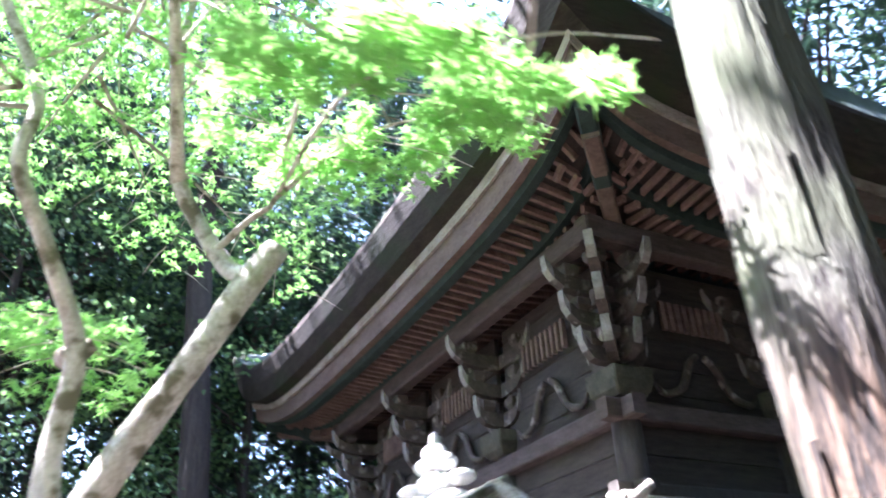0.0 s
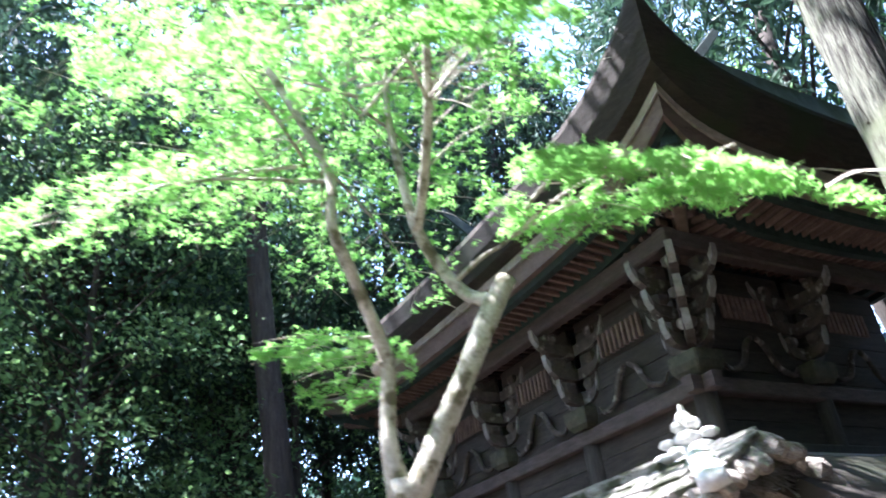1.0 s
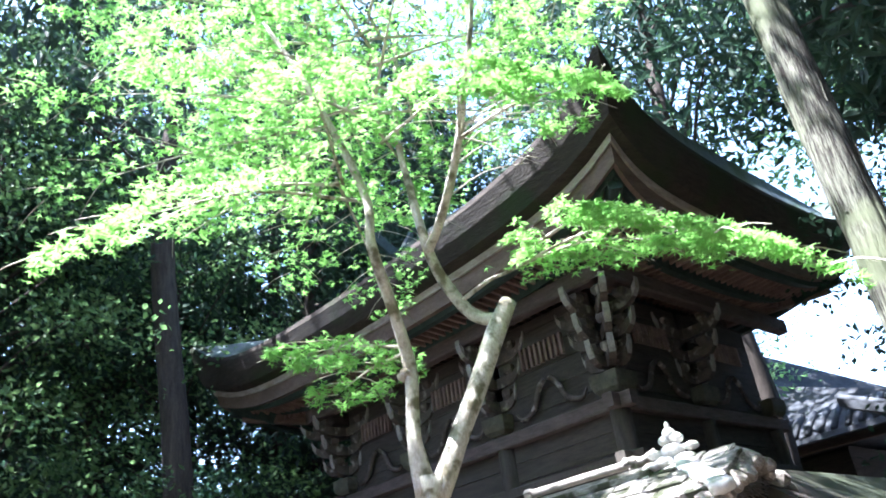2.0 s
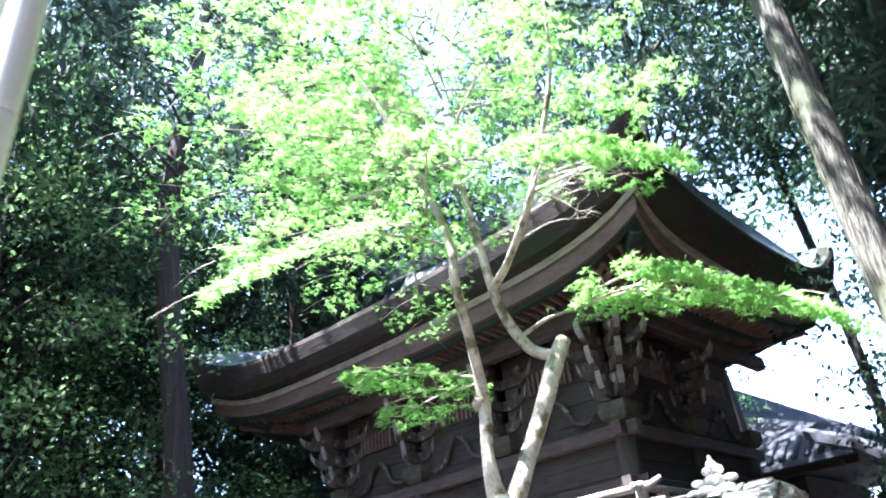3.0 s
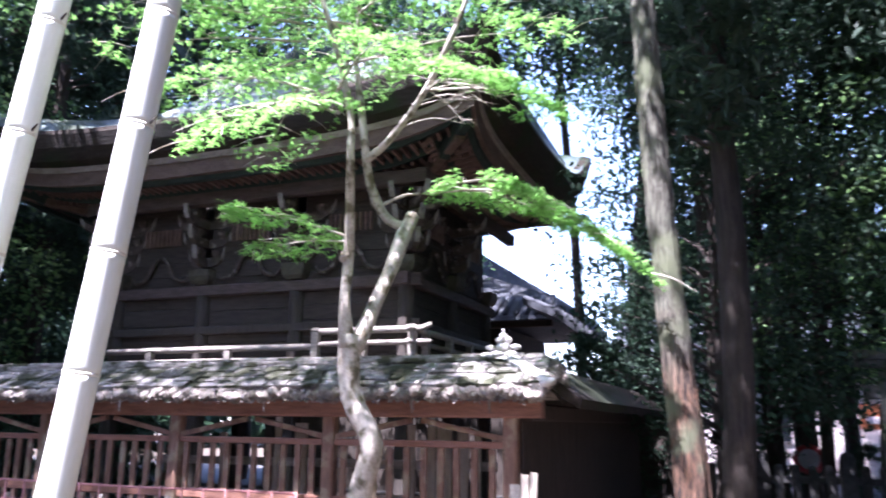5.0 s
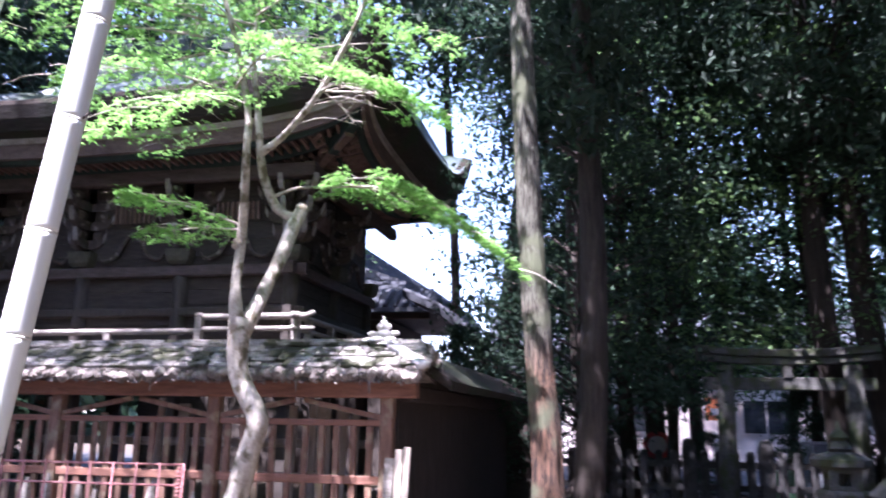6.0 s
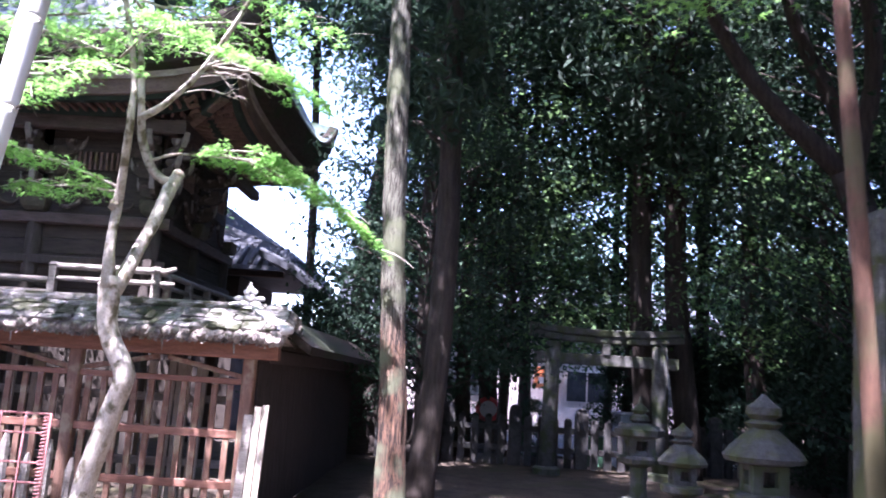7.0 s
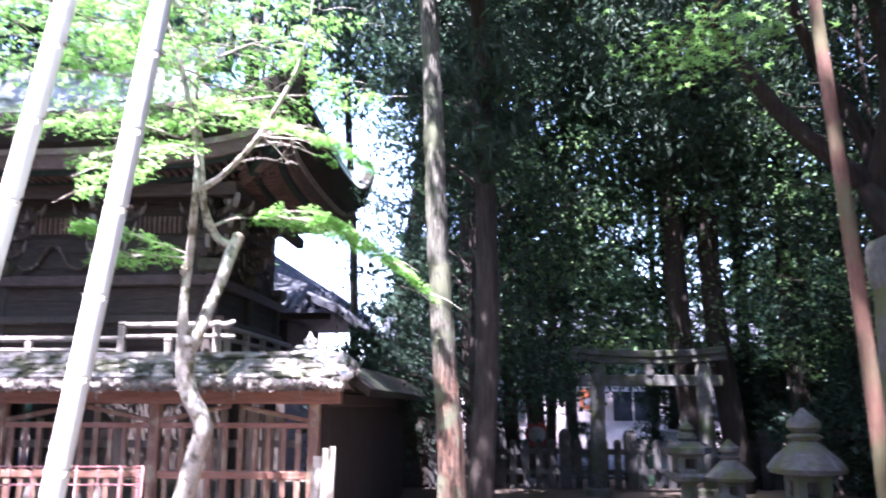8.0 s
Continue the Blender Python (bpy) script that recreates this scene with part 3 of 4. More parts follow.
# thick bark bundles whose ends stand out along the eave
ends = []
for k in range(6):
    bm = bmesh.new()
    r = 0.034 + 0.005 * k
    tube(bm, [(0, 0.09, 0.035), (0, 0.0, 0.005), (0.005 * (k - 3), -0.05, -0.02), (0.008 * (k - 3), -0.075, -0.035)], [r, r * 1.05, r, r * 0.55], 9, 0.5, k * 2.3)
    me = bpy.data.meshes.new("bark_end")
    bm.to_mesh(me)
    bm.free()
    me.materials.append(M_SHAG)
    ends.append(me)
x = -7.2
while x < 0.38:
    put("bark_end", rr.choice(ends), fence, pose(x, 9.7 + rr.uniform(-0.015, 0.02), 1.895 + rr.uniform(-0.025, 0.03), rr.uniform(-12, 12), rr.uniform(-25, 25), rr.uniform(-25, 25)))
    x += rr.uniform(0.05, 0.1)
for k in range(12):
    y = 9.72 + 0.08 * k
    put("bark_end", rr.choice(ends), fence, pose(0.33 + rr.uniform(-0.02, 0.03), y, 1.9 + 0.26 * (1 - abs(y - 10.2) / 0.5) + rr.uniform(-0.02, 0.02), rr.uniform(-12, 12), rr.uniform(-20, 20), 80 + rr.uniform(-20, 20)))
# drips of loose bark that hang from the eave
for x in (-0.82, -0.1, -2.35, -4.1):
    bar_part("loose_strip", (x, 9.67, 1.87), (x + 0.01, 9.665, 1.72), 0.025, 0.008, M_SHAG, fence, taper=0.4)

# ridge boards and ornament
bar_part("ridge_board", (FX0, 10.2, 2.215), (-0.25, 10.2, 2.215), 0.26, 0.04, M_SHINGLE, fence)
bar_part("ridge_cap", (FX0, 10.2, 2.25), (-0.3, 10.2, 2.25), 0.12, 0.04, M_SHINGLE, fence)
for k in range(11):
    # rounded bark rolls along the verge, sunlight put into their pale colour
    u = k / 10
    c = Vector((-0.02 + 0.42 * u, 10.12 - 0.42 * u, 2.2 - 0.22 * u))
    part("verge_roll", tube(bmesh.new(), [c + Vector((-0.035, -0.04, -0.01)), c, c + Vector((0.05, 0.05, 0.012))], [0.03, 0.048 - 0.008 * (k % 3), 0.03], 9, 0.3, k), M_RIDGETILE, fence, "rounded bark roll coloured pale for sunlight", smooth=True)
ornament = thing("ridge_ornament", "pale stacked cloud-shaped end tile on the ridge", "roof ornament")


def lobe(bm, c, rx, ry, rz, n=10):
    loops = []
    for i in range(7):
        a = -math.pi / 2 + math.pi * (i + 0.35) / 6.7
        loops.append([Vector(c) + Vector((rx * math.cos(a) * math.cos(2 * math.pi * k / n), ry * math.cos(a) * math.sin(2 * math.pi * k / n), rz * math.sin(a))) for k in range(n)])
    loft(bm, loops)


ORN = (-0.13, 10.2)
for nm, lobes in (("base", [(0, 2.13, 0.19, 0.12, 0.045), (-0.14, 2.15, 0.07, 0.08, 0.04), (0.14, 2.15, 0.075, 0.08, 0.04), (0, 2.17, 0.13, 0.09, 0.04)]),
                  ("lower_lobe", [(-0.125, 2.215, 0.06, 0.055, 0.027), (0.135, 2.205, 0.06, 0.055, 0.026), (-0.05, 2.225, 0.07, 0.065, 0.035), (0.05, 2.225, 0.08, 0.065, 0.035)]),
                  ("upper_lobe", [(-0.095, 2.275, 0.048, 0.045, 0.023), (0.1, 2.285, 0.045, 0.045, 0.022), (0.0, 2.28, 0.075, 0.06, 0.036)]),
                  ("crest", [(-0.03, 2.335, 0.035, 0.045, 0.028), (0.035, 2.34, 0.035, 0.045, 0.028), (0, 2.365, 0.04, 0.042, 0.036), (0, 2.405, 0.016, 0.018, 0.03)])):
    bm = bmesh.new()
    for dx, z, a, b, c in lobes:
        lobe(bm, (ORN[0] + dx * 1.1, ORN[1] + dx * 0.4, 2.15 + (z - 2.13) * 1.17), a * 1.1, b * 1.1, c * 1.2)
    part(nm, bm, M_RIDGETILE, ornament, smooth=True)

# ---- maple ----
maple = thing("maple_tree", "young forked maple with mottled bark and bright green leaves", "tree")
MB = M_MAPLEBARK
limb("trunk", [(-1.2, 9.1, -0.05), (-1.14, 9.1, 0.5), (-1.0, 9.1, 1.1), (-0.92, 9.1, 1.46), (-1.07, 9.1, 1.75), (-1.14, 9.1, 1.95), (-1.14, 9.09, 2.36)],
     [0.12, 0.1, 0.095, 0.094, 0.092, 0.088, 0.095], MB, maple, 14, 0.16)
limb("stem", [(-1.15, 9.07, 2.25), (-1.17, 9.03, 2.6), (-1.16, 9.05, 3.05), (-1.06, 8.86, 3.45), (-0.98, 8.68, 3.8), (-1.0, 8.68, 4.2), (-1.06, 8.36, 4.9), (-1.25, 8.1, 5.6)],
     [0.075, 0.05, 0.046, 0.038, 0.034, 0.03, 0.024, 0.013], MB, maple, 10, 0.16)
limb("stem", [(-1.12, 9.1, 2.22), (-1.04, 9.26, 2.55), (-0.98, 9.45, 2.9), (-0.93, 9.68, 3.33), (-0.9, 9.81, 3.56)],
     [0.08, 0.068, 0.064, 0.068, 0.062], MB, maple, 12, 0.2)
limb("limb", [(-0.95, 9.72, 3.42), (-1.1, 9.63, 3.52), (-1.18, 9.49, 3.77), (-1.18, 9.36, 4.02), (-1.22, 9.3, 4.5), (-1.3, 9.3, 5.2), (-1.25, 9.4, 6.2)],
     [0.05, 0.046, 0.042, 0.038, 0.03, 0.022, 0.01], MB, maple, 10, 0.18)
limb("limb", [(-1.18, 9.36, 4.0), (-0.95, 9.3, 4.12), (-0.62, 9.2, 4.4), (-0.36, 9.1, 4.72), (-0.05, 9.0, 5.3), (0.1, 8.9, 6.0)],
     [0.04, 0.034, 0.03, 0.026, 0.02, 0.01], MB, maple, 8, 0.15)
limb("stub", [(-1.17, 9.0, 3.0), (-1.2, 9.07, 3.06), (-1.2, 9.11, 3.1)], [0.05, 0.04, 0.032], MB, maple, 8, 0.2, 3)

leaf_pts = []
rng = np.random.default_rng(11)


def spray(p0, p1, width, n, droop=0.12, mother=None):
    """A level fan of twigs and leaves from p0 to p1."""
    p0, p1 = np.array(p0, float), np.array(p1, float)
    d = p1 - p0
    length = np.linalg.norm(d[:2]) + 1e-6
    s = np.array([-d[1], d[0], 0]) / length
    mid = (p0 + p1) / 2 + np.array([0, 0, droop])
    way = [(1 - u) ** 2 * p0 + 2 * u * (1 - u) * mid + u * u * p1 for u in (0, 0.4, 0.75)]
    limb("branch", way, [0.014, 0.009, 0.003], MB, maple, 5, 0.1, 4)
    bm = bmesh.new()
    for k in range(9):
        t = 0.15 + 0.8 * k / 8
        q = (1 - t) ** 2 * p0 + 2 * t * (1 - t) * mid + t * t * p1
        side = (1 if k % 2 else -1) * width * (0.5 + 0.6 * math.sin(math.pi * min(1, t + 0.15)))
        e = q + s * side + d * 0.16 + np.array([0, 0, -0.05])
        pts, rr = smooth_path([q, (q + e) / 2 + np.array([0, 0, 0.03]), e], [0.005, 0.004, 0.0015], 3)
        tube(bm, pts, rr, 4)
    part("twig", bm, MB, maple)
    t = rng.beta(1.7, 1.2, n)
    w = rng.uniform(-1, 1, n) * width * (0.35 + 0.75 * np.sin(np.pi * np.clip(t * 0.9 + 0.08, 0, 1)))
    q = ((1 - t) ** 2)[:, None] * p0 + (2 * t * (1 - t))[:, None] * mid + (t * t)[:, None] * p1
    c = q + s * w[:, None]
    c[:, 2] += rng.normal(0, 0.026, n) - 0.12 * (np.abs(w) / max(width, 0.01)) ** 2 * width
    # gaps between the twigs
    g = np.array([noise.noise(Vector((p[0] * 4.5, p[1] * 4.5, p[2] * 2))) for p in c])
    leaf_pts.append(c[g > -0.08])


spray((-0.85, 9.75, 3.75), (1.4, 9.75, 2.75), 0.46, 2100, 0.7)
limb("branch", [(-1.15, 9.55, 3.6), (-0.95, 9.68, 3.72), (-0.85, 9.75, 3.75)], [0.02, 0.016, 0.013], MB, maple, 6, 0.1, 3)
spray((-0.6, 9.72, 3.8), (0.95, 9.5, 3.1), 0.38, 950, 0.5)
spray((-0.75, 9.75, 3.75), (0.6, 10.2, 3.35), 0.36, 850, 0.35)
spray((-1.17, 9.0, 3.2), (-2.35, 8.8, 3.45), 0.4, 1000, 0.14)
spray((-1.15, 9.0, 3.15), (-2.25, 9.15, 3.15), 0.34, 600, 0.1)
spray((-0.5, 9.15, 4.5), (0.75, 9.1, 4.1), 0.45, 800, 0.2)
spray((-0.5, 9.15, 4.5), (0.4, 8.3, 4.15), 0.45, 700, 0.2)
spray((-1.12, 8.7, 4.2), (-0.95, 6.7, 3.2), 0.4, 620, 0.4)
spray((-1.12, 8.6, 4.3), (-1.9, 7.2, 3.9), 0.4, 450, 0.3)
spray((-1.12, 8.6, 4.3), (-0.1, 7.6, 4.2), 0.4, 450, 0.25)
for k in range(26):
    a = k * 2.4 + rng.uniform(-0.3, 0.3)
    z = 4.8 + 2.3 * (k / 25)
    reach = 1.9 - 0.5 * (k / 25) + rng.uniform(-0.3, 0.4)
    b = (-1.15, 9.0, z)
    spray(b, (b[0] + reach * math.cos(a), b[1] + reach * math.sin(a), z - 0.1 + rng.uniform(-0.25, 0.25)), 0.5, 620, 0.22)
for k in range(15):
    a = 2.4 + 2.0 * (k % 5) / 4 + rng.uniform(-0.2, 0.2)
    z = 4.7 + 0.17 * k
    b = (-1.6, 8.9, z)
    reach = 2.1 + rng.uniform(-0.4, 0.6)
    spray(b, (b[0] + reach * math.cos(a), b[1] + reach * math.sin(a), z + rng.uniform(-0.3, 0.2)), 0.5, 480, 0.2)
# bare grey twigs on the sunny limb
tw = random.Random(6)
for k in range(9):
    u = tw.uniform(0.1, 0.95)
    q = Vector((-0.95 + 0.6 * u, 9.3 - 0.2 * u, 4.12 + 0.6 * u))
    e = q + Vector((tw.uniform(0.3, 0.75), tw.uniform(-0.3, 0.35), tw.uniform(-0.3, 0.12)))
    m = (q + e) / 2 + Vector((0, 0, tw.uniform(0.02, 0.09)))
    limb("bare_twig", [q, m, e], [0.008, 0.005, 0.002], MB, maple, 5, 0.1, 3)
    for j in range(3):
        a = m + (e - m) * tw.uniform(0, 0.9)
        limb("bare_twig", [a, a + Vector((0.07, tw.uniform(-0.05, 0.05), tw.uniform(-0.05, 0.05))), a + Vector((0.17, tw.uniform(-0.1, 0.1), tw.uniform(-0.1, 0.06)))], [0.004, 0.003, 0.0015], MB, maple, 4, 0.1, 2)
leaves = np.concatenate(leaf_pts)
# a gap in the crown through which the sun falls on the end of the fence roof
ray = np.array(SUN_TO)
off = leaves - np.array([-0.02, 10.05, 2.25])
away = np.linalg.norm(off - (off @ ray)[:, None] * ray, axis=1)
leaves = leaves[(away > 0.5) | (leaves[:, 2] < 4.0)]
crown = new("crown", leaf_mesh("crown", leaves, 0.058, M_MAPLE, "star", 0.72, rng))
crown.parent = maple
tagged(crown, "bright sunlit seven-lobed maple leaves", kind="stuff")

# ---- cedar beside the fence ----
cedar = thing("cypress_tree", "tall straight cypress with peeling grey bark", "tree")
pts = [(1.525 - 0.053 * z + 0.012 * math.sin(z * 1.3), 10.119 + 0.064 * z, z) for z in (-0.05, 0.25, 0.8, 1.5, 2.2, 3, 4, 5, 6.5, 8, 10, 13)]
limb("trunk", pts, [0.19, 0.16, 0.142, 0.134, 0.128, 0.124, 0.12, 0.116, 0.11, 0.104, 0.095, 0.08], M_CEDARBARK, cedar, 84, 0.14, 12, furrow=0.16)
bmr = random.Random(9)
for k in range(46):
    z = bmr.uniform(0.5, 5.5)
    a = bmr.uniform(0, 2 * math.pi)
    r = 0.126 - 0.002 * z
    c = Vector((1.525 - 0.053 * z + 0.012 * math.sin(z * 1.3), 10.119 + 0.064 * z, z))
    o = Vector((math.cos(a), math.sin(a), 0))
    l = bmr.uniform(0.15, 0.5)
    bm = bar(bmesh.new(), c + o * r, c + o * (r + 0.012) + Vector((-0.053 * l, 0.064 * l, l)), 0.035, 0.012, up=o, taper=0.4)
    part("bark_strip", bm, M_CEDARBARK, cedar)

# crown above the view, added so that its shade reaches the lanterns
g = np.random.default_rng(8)
cs = []
for k in range(150):
    z = g.uniform(8.2, 14.5)
    r = 2.6 * math.sqrt(g.uniform(0, 1)) * (1 - 0.35 * (z - 8.2) / 6.3)
    a = g.uniform(0, 2 * np.pi)
    c = np.array([1.0 + r * math.cos(a), 10.6 + r * math.sin(a), z])
    cs.append(c + g.normal(0, 1, (110, 3)) * np.array([0.42, 0.42, 0.2]))
    if k % 6 == 0:
        part("limb", tube(bmesh.new(), [(1.0, 10.6, z - 0.8), tuple(c * 0.5 + np.array([1.0, 10.6, z - 0.3]) * 0.5), tuple(c)], [0.035, 0.022, 0.006], 5), M_CEDARBARK, cedar)
# unseen clumps added off to the left to shade side fence and hall
for k in range(46):
    c = np.array([g.uniform(-2.2, 0.2), g.uniform(9.0, 13.2), g.uniform(10.0, 11.8)])
    cs.append(c + g.normal(0, 1, (110, 3)) * np.array([0.42, 0.42, 0.2]))
    if k % 6 == 0:
        part("limb", tube(bmesh.new(), [(0.95, 10.7, 10.0), tuple(c * 0.5 + np.array([0.95, 10.7, 10.8]) * 0.5), tuple(c)], [0.035, 0.022, 0.006], 5), M_CEDARBARK, cedar)
ob = new("crown", leaf_mesh("crown", np.concatenate(cs), 0.2, M_NEEDLE, "sprig", 0.4, g))
ob.parent = cedar
tagged(ob, kind="stuff")

# ---- bamboo poles ----


def bamboo(a, b, c, d, r, seed, top=7.5, step=0.46):
    """A leaning pole: x = a + b z, y = c + d z."""
    th = thing("bamboo_pole", "pale sun-bleached leaning bamboo pole with dark nodes", "bamboo", "bamboo poles")
    z, rr = -0.05, random.Random(seed)
    while z < top:
        h = step + rr.uniform(-0.03, 0.04)
        p, q = Vector((a + b * z, c + d * z, z)), Vector((a + b * (z + h), c + d * (z + h), z + h))
        part("culm", tube(bmesh.new(), [p, p + (q - p) * 0.06, p + (q - p) * 0.94, q], [r * 1.02, r, r, r * 1.02], 16), M_BAMBOO, th, smooth=True)
        part("node", tube(bmesh.new(), [q - (q - p) * 0.012, q, q + (q - p) * 0.014], [r * 1.02, r * 1.04, r * 1.02], 16), M_NODE, th, smooth=True)
        k = rr.choice((-1, 1))
        bar_part("twig_stub", q + Vector((k * r * 0.9, 0, 0)), q + Vector((k * (r + 0.03), 0, 0.03)), 0.01, 0.01, M_DARKBARK, th, taper=0.5)
        z += h
    return th


bamboo(-0.393, 0.114, 5.229, 0.041, 0.062, 1)
bamboo(-1.2, 0.168, 5.348, 0.01, 0.062, 2)

# a third pole, farther and thinner, fallen against the others
bamboo(-7.5, 1.0, 6.0, 0.0, 0.045, 3, 4.75, 0.33)

# ---- leaning sapling and stone pillar ----
sap = thing("sapling", "thin leaning red-barked sapling with moss", "tree")
limb("trunk", [(3.61 + 0.004 * z + 0.02 * math.sin(z * 1.1), 4.618 + 0.075 * z, z) for z in (-0.05, 0.6, 1.4, 2.2, 3.0, 4.0, 5.5)], [0.042, 0.038, 0.036, 0.034, 0.032, 0.03, 0.026], M_REDBARK, sap, 12, 0.1)
pillar = thing("stone_pillar", "square granite pillar with a cap stone, moss on one side", "stone pillar")
PX, PY = 5.13, 7.33
part("shaft", lathe(bmesh.new(), [(0.235, -0.05), (0.23, 0.3), (0.215, 1.3), (0.195, 2.55)], (PX, PY, 0), square=True), M_STONE2, pillar)
part("cap", lathe(bmesh.new(), [(0.195, 2.55), (0.215, 2.6), (0.22, 2.86), (0.2, 2.92), (0.11, 2.95)], (PX, PY, 0), square=True), M_STONE, pillar)


g = np.random.default_rng(14)
for b0, b1 in (((3.64, 4.92, 3.95), (3.3, 6.6, 4.12)), ((3.64, 4.92, 3.9), (4.0, 6.5, 4.15))):
    limb("branch", [b0, tuple((np.array(b0) + np.array(b1)) / 2 + np.array([0, 0, 0.1])), b1], [0.012, 0.008, 0.003], M_REDBARK, sap, 5, 0.1, 3)
q = g.uniform(0, 1, 420)
c = np.array([3.52, 6.0, 4.1]) + np.stack([g.normal(0, 0.27, 420), g.normal(0.4, 0.35, 420), g.normal(0, 0.04, 420)], 1)
ob = new("leaves", leaf_mesh("leaves", c, 0.06, M_MAPLE, "star", 0.75, g))
ob.parent = sap
tagged(ob, "bright green lobed leaves", kind="stuff")

# ---- stone lanterns ----
def lantern(x, y, top, kind):
    th = thing("stone_lantern", "mossy grey stone lantern with a domed roof" if kind else "grey stone lantern with a tall finial", "stone lantern", "stone lanterns")
    s = top / 1.57
    if kind == 0:
        spec = (("base", [(0.34, -0.03), (0.34, 0.1), (0.3, 0.16), (0.2, 0.2)], 6), ("shaft", [(0.13, 0.2), (0.115, 0.35), (0.13, 0.5), (0.115, 0.62)], 12),
                ("platform", [(0.13, 0.62), (0.3, 0.68), (0.33, 0.74), (0.3, 0.78)], 6),
                ("roof", [(0.26, 1.03), (0.36, 1.07), (0.37, 1.15), (0.29, 1.2), (0.15, 1.24)], 6),
                ("finial", [(0.1, 1.24), (0.15, 1.28), (0.13, 1.34), (0.08, 1.37), (0.13, 1.42), (0.09, 1.47), (0.03, 1.52), (0.012, 1.62)], 12))
        box = (0.19, 0.78, 1.04)
    else:
        spec = (("base", [(0.36, -0.03), (0.36, 0.2), (0.3, 0.26)], 8), ("shaft", [(0.15, 0.26), (0.13, 0.45), (0.15, 0.6)], 12),
                ("platform", [(0.15, 0.6), (0.3, 0.66), (0.31, 0.74), (0.24, 0.76)], 8),
                ("roof", [(0.18, 1.0), (0.34, 1.03), (0.36, 1.07), (0.3, 1.15), (0.19, 1.25), (0.11, 1.32)], 12),
                ("finial", [(0.12, 1.32), (0.17, 1.36), (0.1, 1.39), (0.155, 1.44), (0.15, 1.5), (0.07, 1.56), (0.015, 1.62)], 12))
        box = (0.16, 0.76, 1.0)
    for nm, prof, n in spec:
        part(nm, lathe(bmesh.new(), [(r * s, z * s) for r, z in prof], (x, y, 0), n), M_STONE if kind == 0 else M_STONE2, th)
    w, z0, z1 = [v * s for v in box]
    for a in range(4):
        c, q = math.cos(a * math.pi / 2 + math.pi / 4), math.sin(a * math.pi / 2 + math.pi / 4)
        bar_part("fire_box_post", (x + w * 1.0 * c, y + w * 1.0 * q, z0), (x + w * 1.0 * c, y + w * 1.0 * q, z1), w * 0.62, w * 0.62, M_STONE, th)
    bar_part("fire_box_head", (x, y, z1 - 0.05 * s), (x, y, z1 + 0.01), w * 1.95, w * 1.95, M_STONE, th)
    bar_part("fire_box_foot", (x, y, z0 - 0.01), (x, y, z0 + 0.06 * s), w * 1.95, w * 1.95, M_STONE, th)
    return th


lantern(4.69, 13.1, 1.5, 0)
lantern(4.73, 11.1, 1.25, 1)
lantern(4.94, 9.23, 1.6, 1)

# ---- torii ----
torii = thing("torii_gate", "grey stone gate with two crossbeams", "torii gate")
TY = 17.5
for x, k in ((3.92, 1), (6.1, -1)):
    part("pillar", tube(bmesh.new(), [(x, TY, -0.05), (x + 0.03 * k, TY, 1.2), (x + 0.06 * k, TY, 2.5)], [0.17, 0.155, 0.145], 16), M_STONE, torii, smooth=True)
    part("footing", lathe(bmesh.new(), [(0.27, -0.05), (0.27, 0.08), (0.2, 0.12)], (x, TY, 0), 14), M_STONE, torii)
pts = [(3.5, TY, 2.79), (4.25, TY, 2.72), (5.0, TY, 2.7), (5.75, TY, 2.72), (6.5, TY, 2.79)]
bm = bmesh.new()
for p, q in zip(pts, pts[1:]):
    bar(bm, p, q, 0.26, 0.14)
part("top_lintel", bm, M_STONE, torii)
bm = bmesh.new()
for p, q in zip(pts, pts[1:]):
    bar(bm, Vector(p) * 1 - Vector((0, 0, 0.14)), Vector(q) - Vector((0, 0, 0.14)), 0.2, 0.12)
part("under_lintel", bm, M_STONE, torii)
bar_part("tie_beam", (3.6, TY, 2.18), (6.4, TY, 2.18), 0.14, 0.22, M_STONE, torii)
bar_part("strut", (5.0, TY, 2.29), (5.0, TY, 2.5), 0.16, 0.2, M_STONE, torii, up=(0, 1, 0))

# ---- stone picket fence towards the street, its shade put into the stone colour ----
pickets = thing("stone_picket_fence", "low stone picket fence coloured dark for shade, with round-topped posts", "fence")
x = 0.6
while x < 14:
    big = abs((x - 0.6) / 1.4 - round((x - 0.6) / 1.4)) < 0.08
    r, h = (0.13, 1.2) if big else (0.075, 0.98)
    part("picket", lathe(bmesh.new(), [(r, -0.04), (r, h - r), (r * 0.75, h - r * 0.3), (r * 0.3, h)], (x, 19.0, 0), square=True), M_SHADESTONE, pickets)
    x += 0.28
for z in (0.3, 0.72):
    bar_part("rail", (0.4, 19.0, z), (14.1, 19.0, z), 0.09, 0.12, M_SHADESTONE, pickets)

# ---- street behind ----
bm = bmesh.new()
bar(bm, (-30, 25.5, 0.0), (45, 25.5, 0.0), 9, 0.06)
tagged(part("road", bm, M_ASPHALT), "sunlit asphalt street behind the grove", "road", kind="structure")
shop = thing("street_house", "pale plastered house across the street with an orange sign", "house")
bm = bmesh.new()
bar(bm, (-2, 34, 1.9), (11, 34, 1.9), 6, 3.9, ch=0.02)
part("wall", bm, M_PLASTER, shop)
bm = bmesh.new()
loft(bm, [[Vector((x, y, z)) for y, z in ((30.3, 3.8), (30.3, 3.95), (34, 5.6), (37.7, 3.95), (37.7, 3.8))] for x in (-2.6, 11.6)])
part("roof", bm, M_GREYTILE, shop)
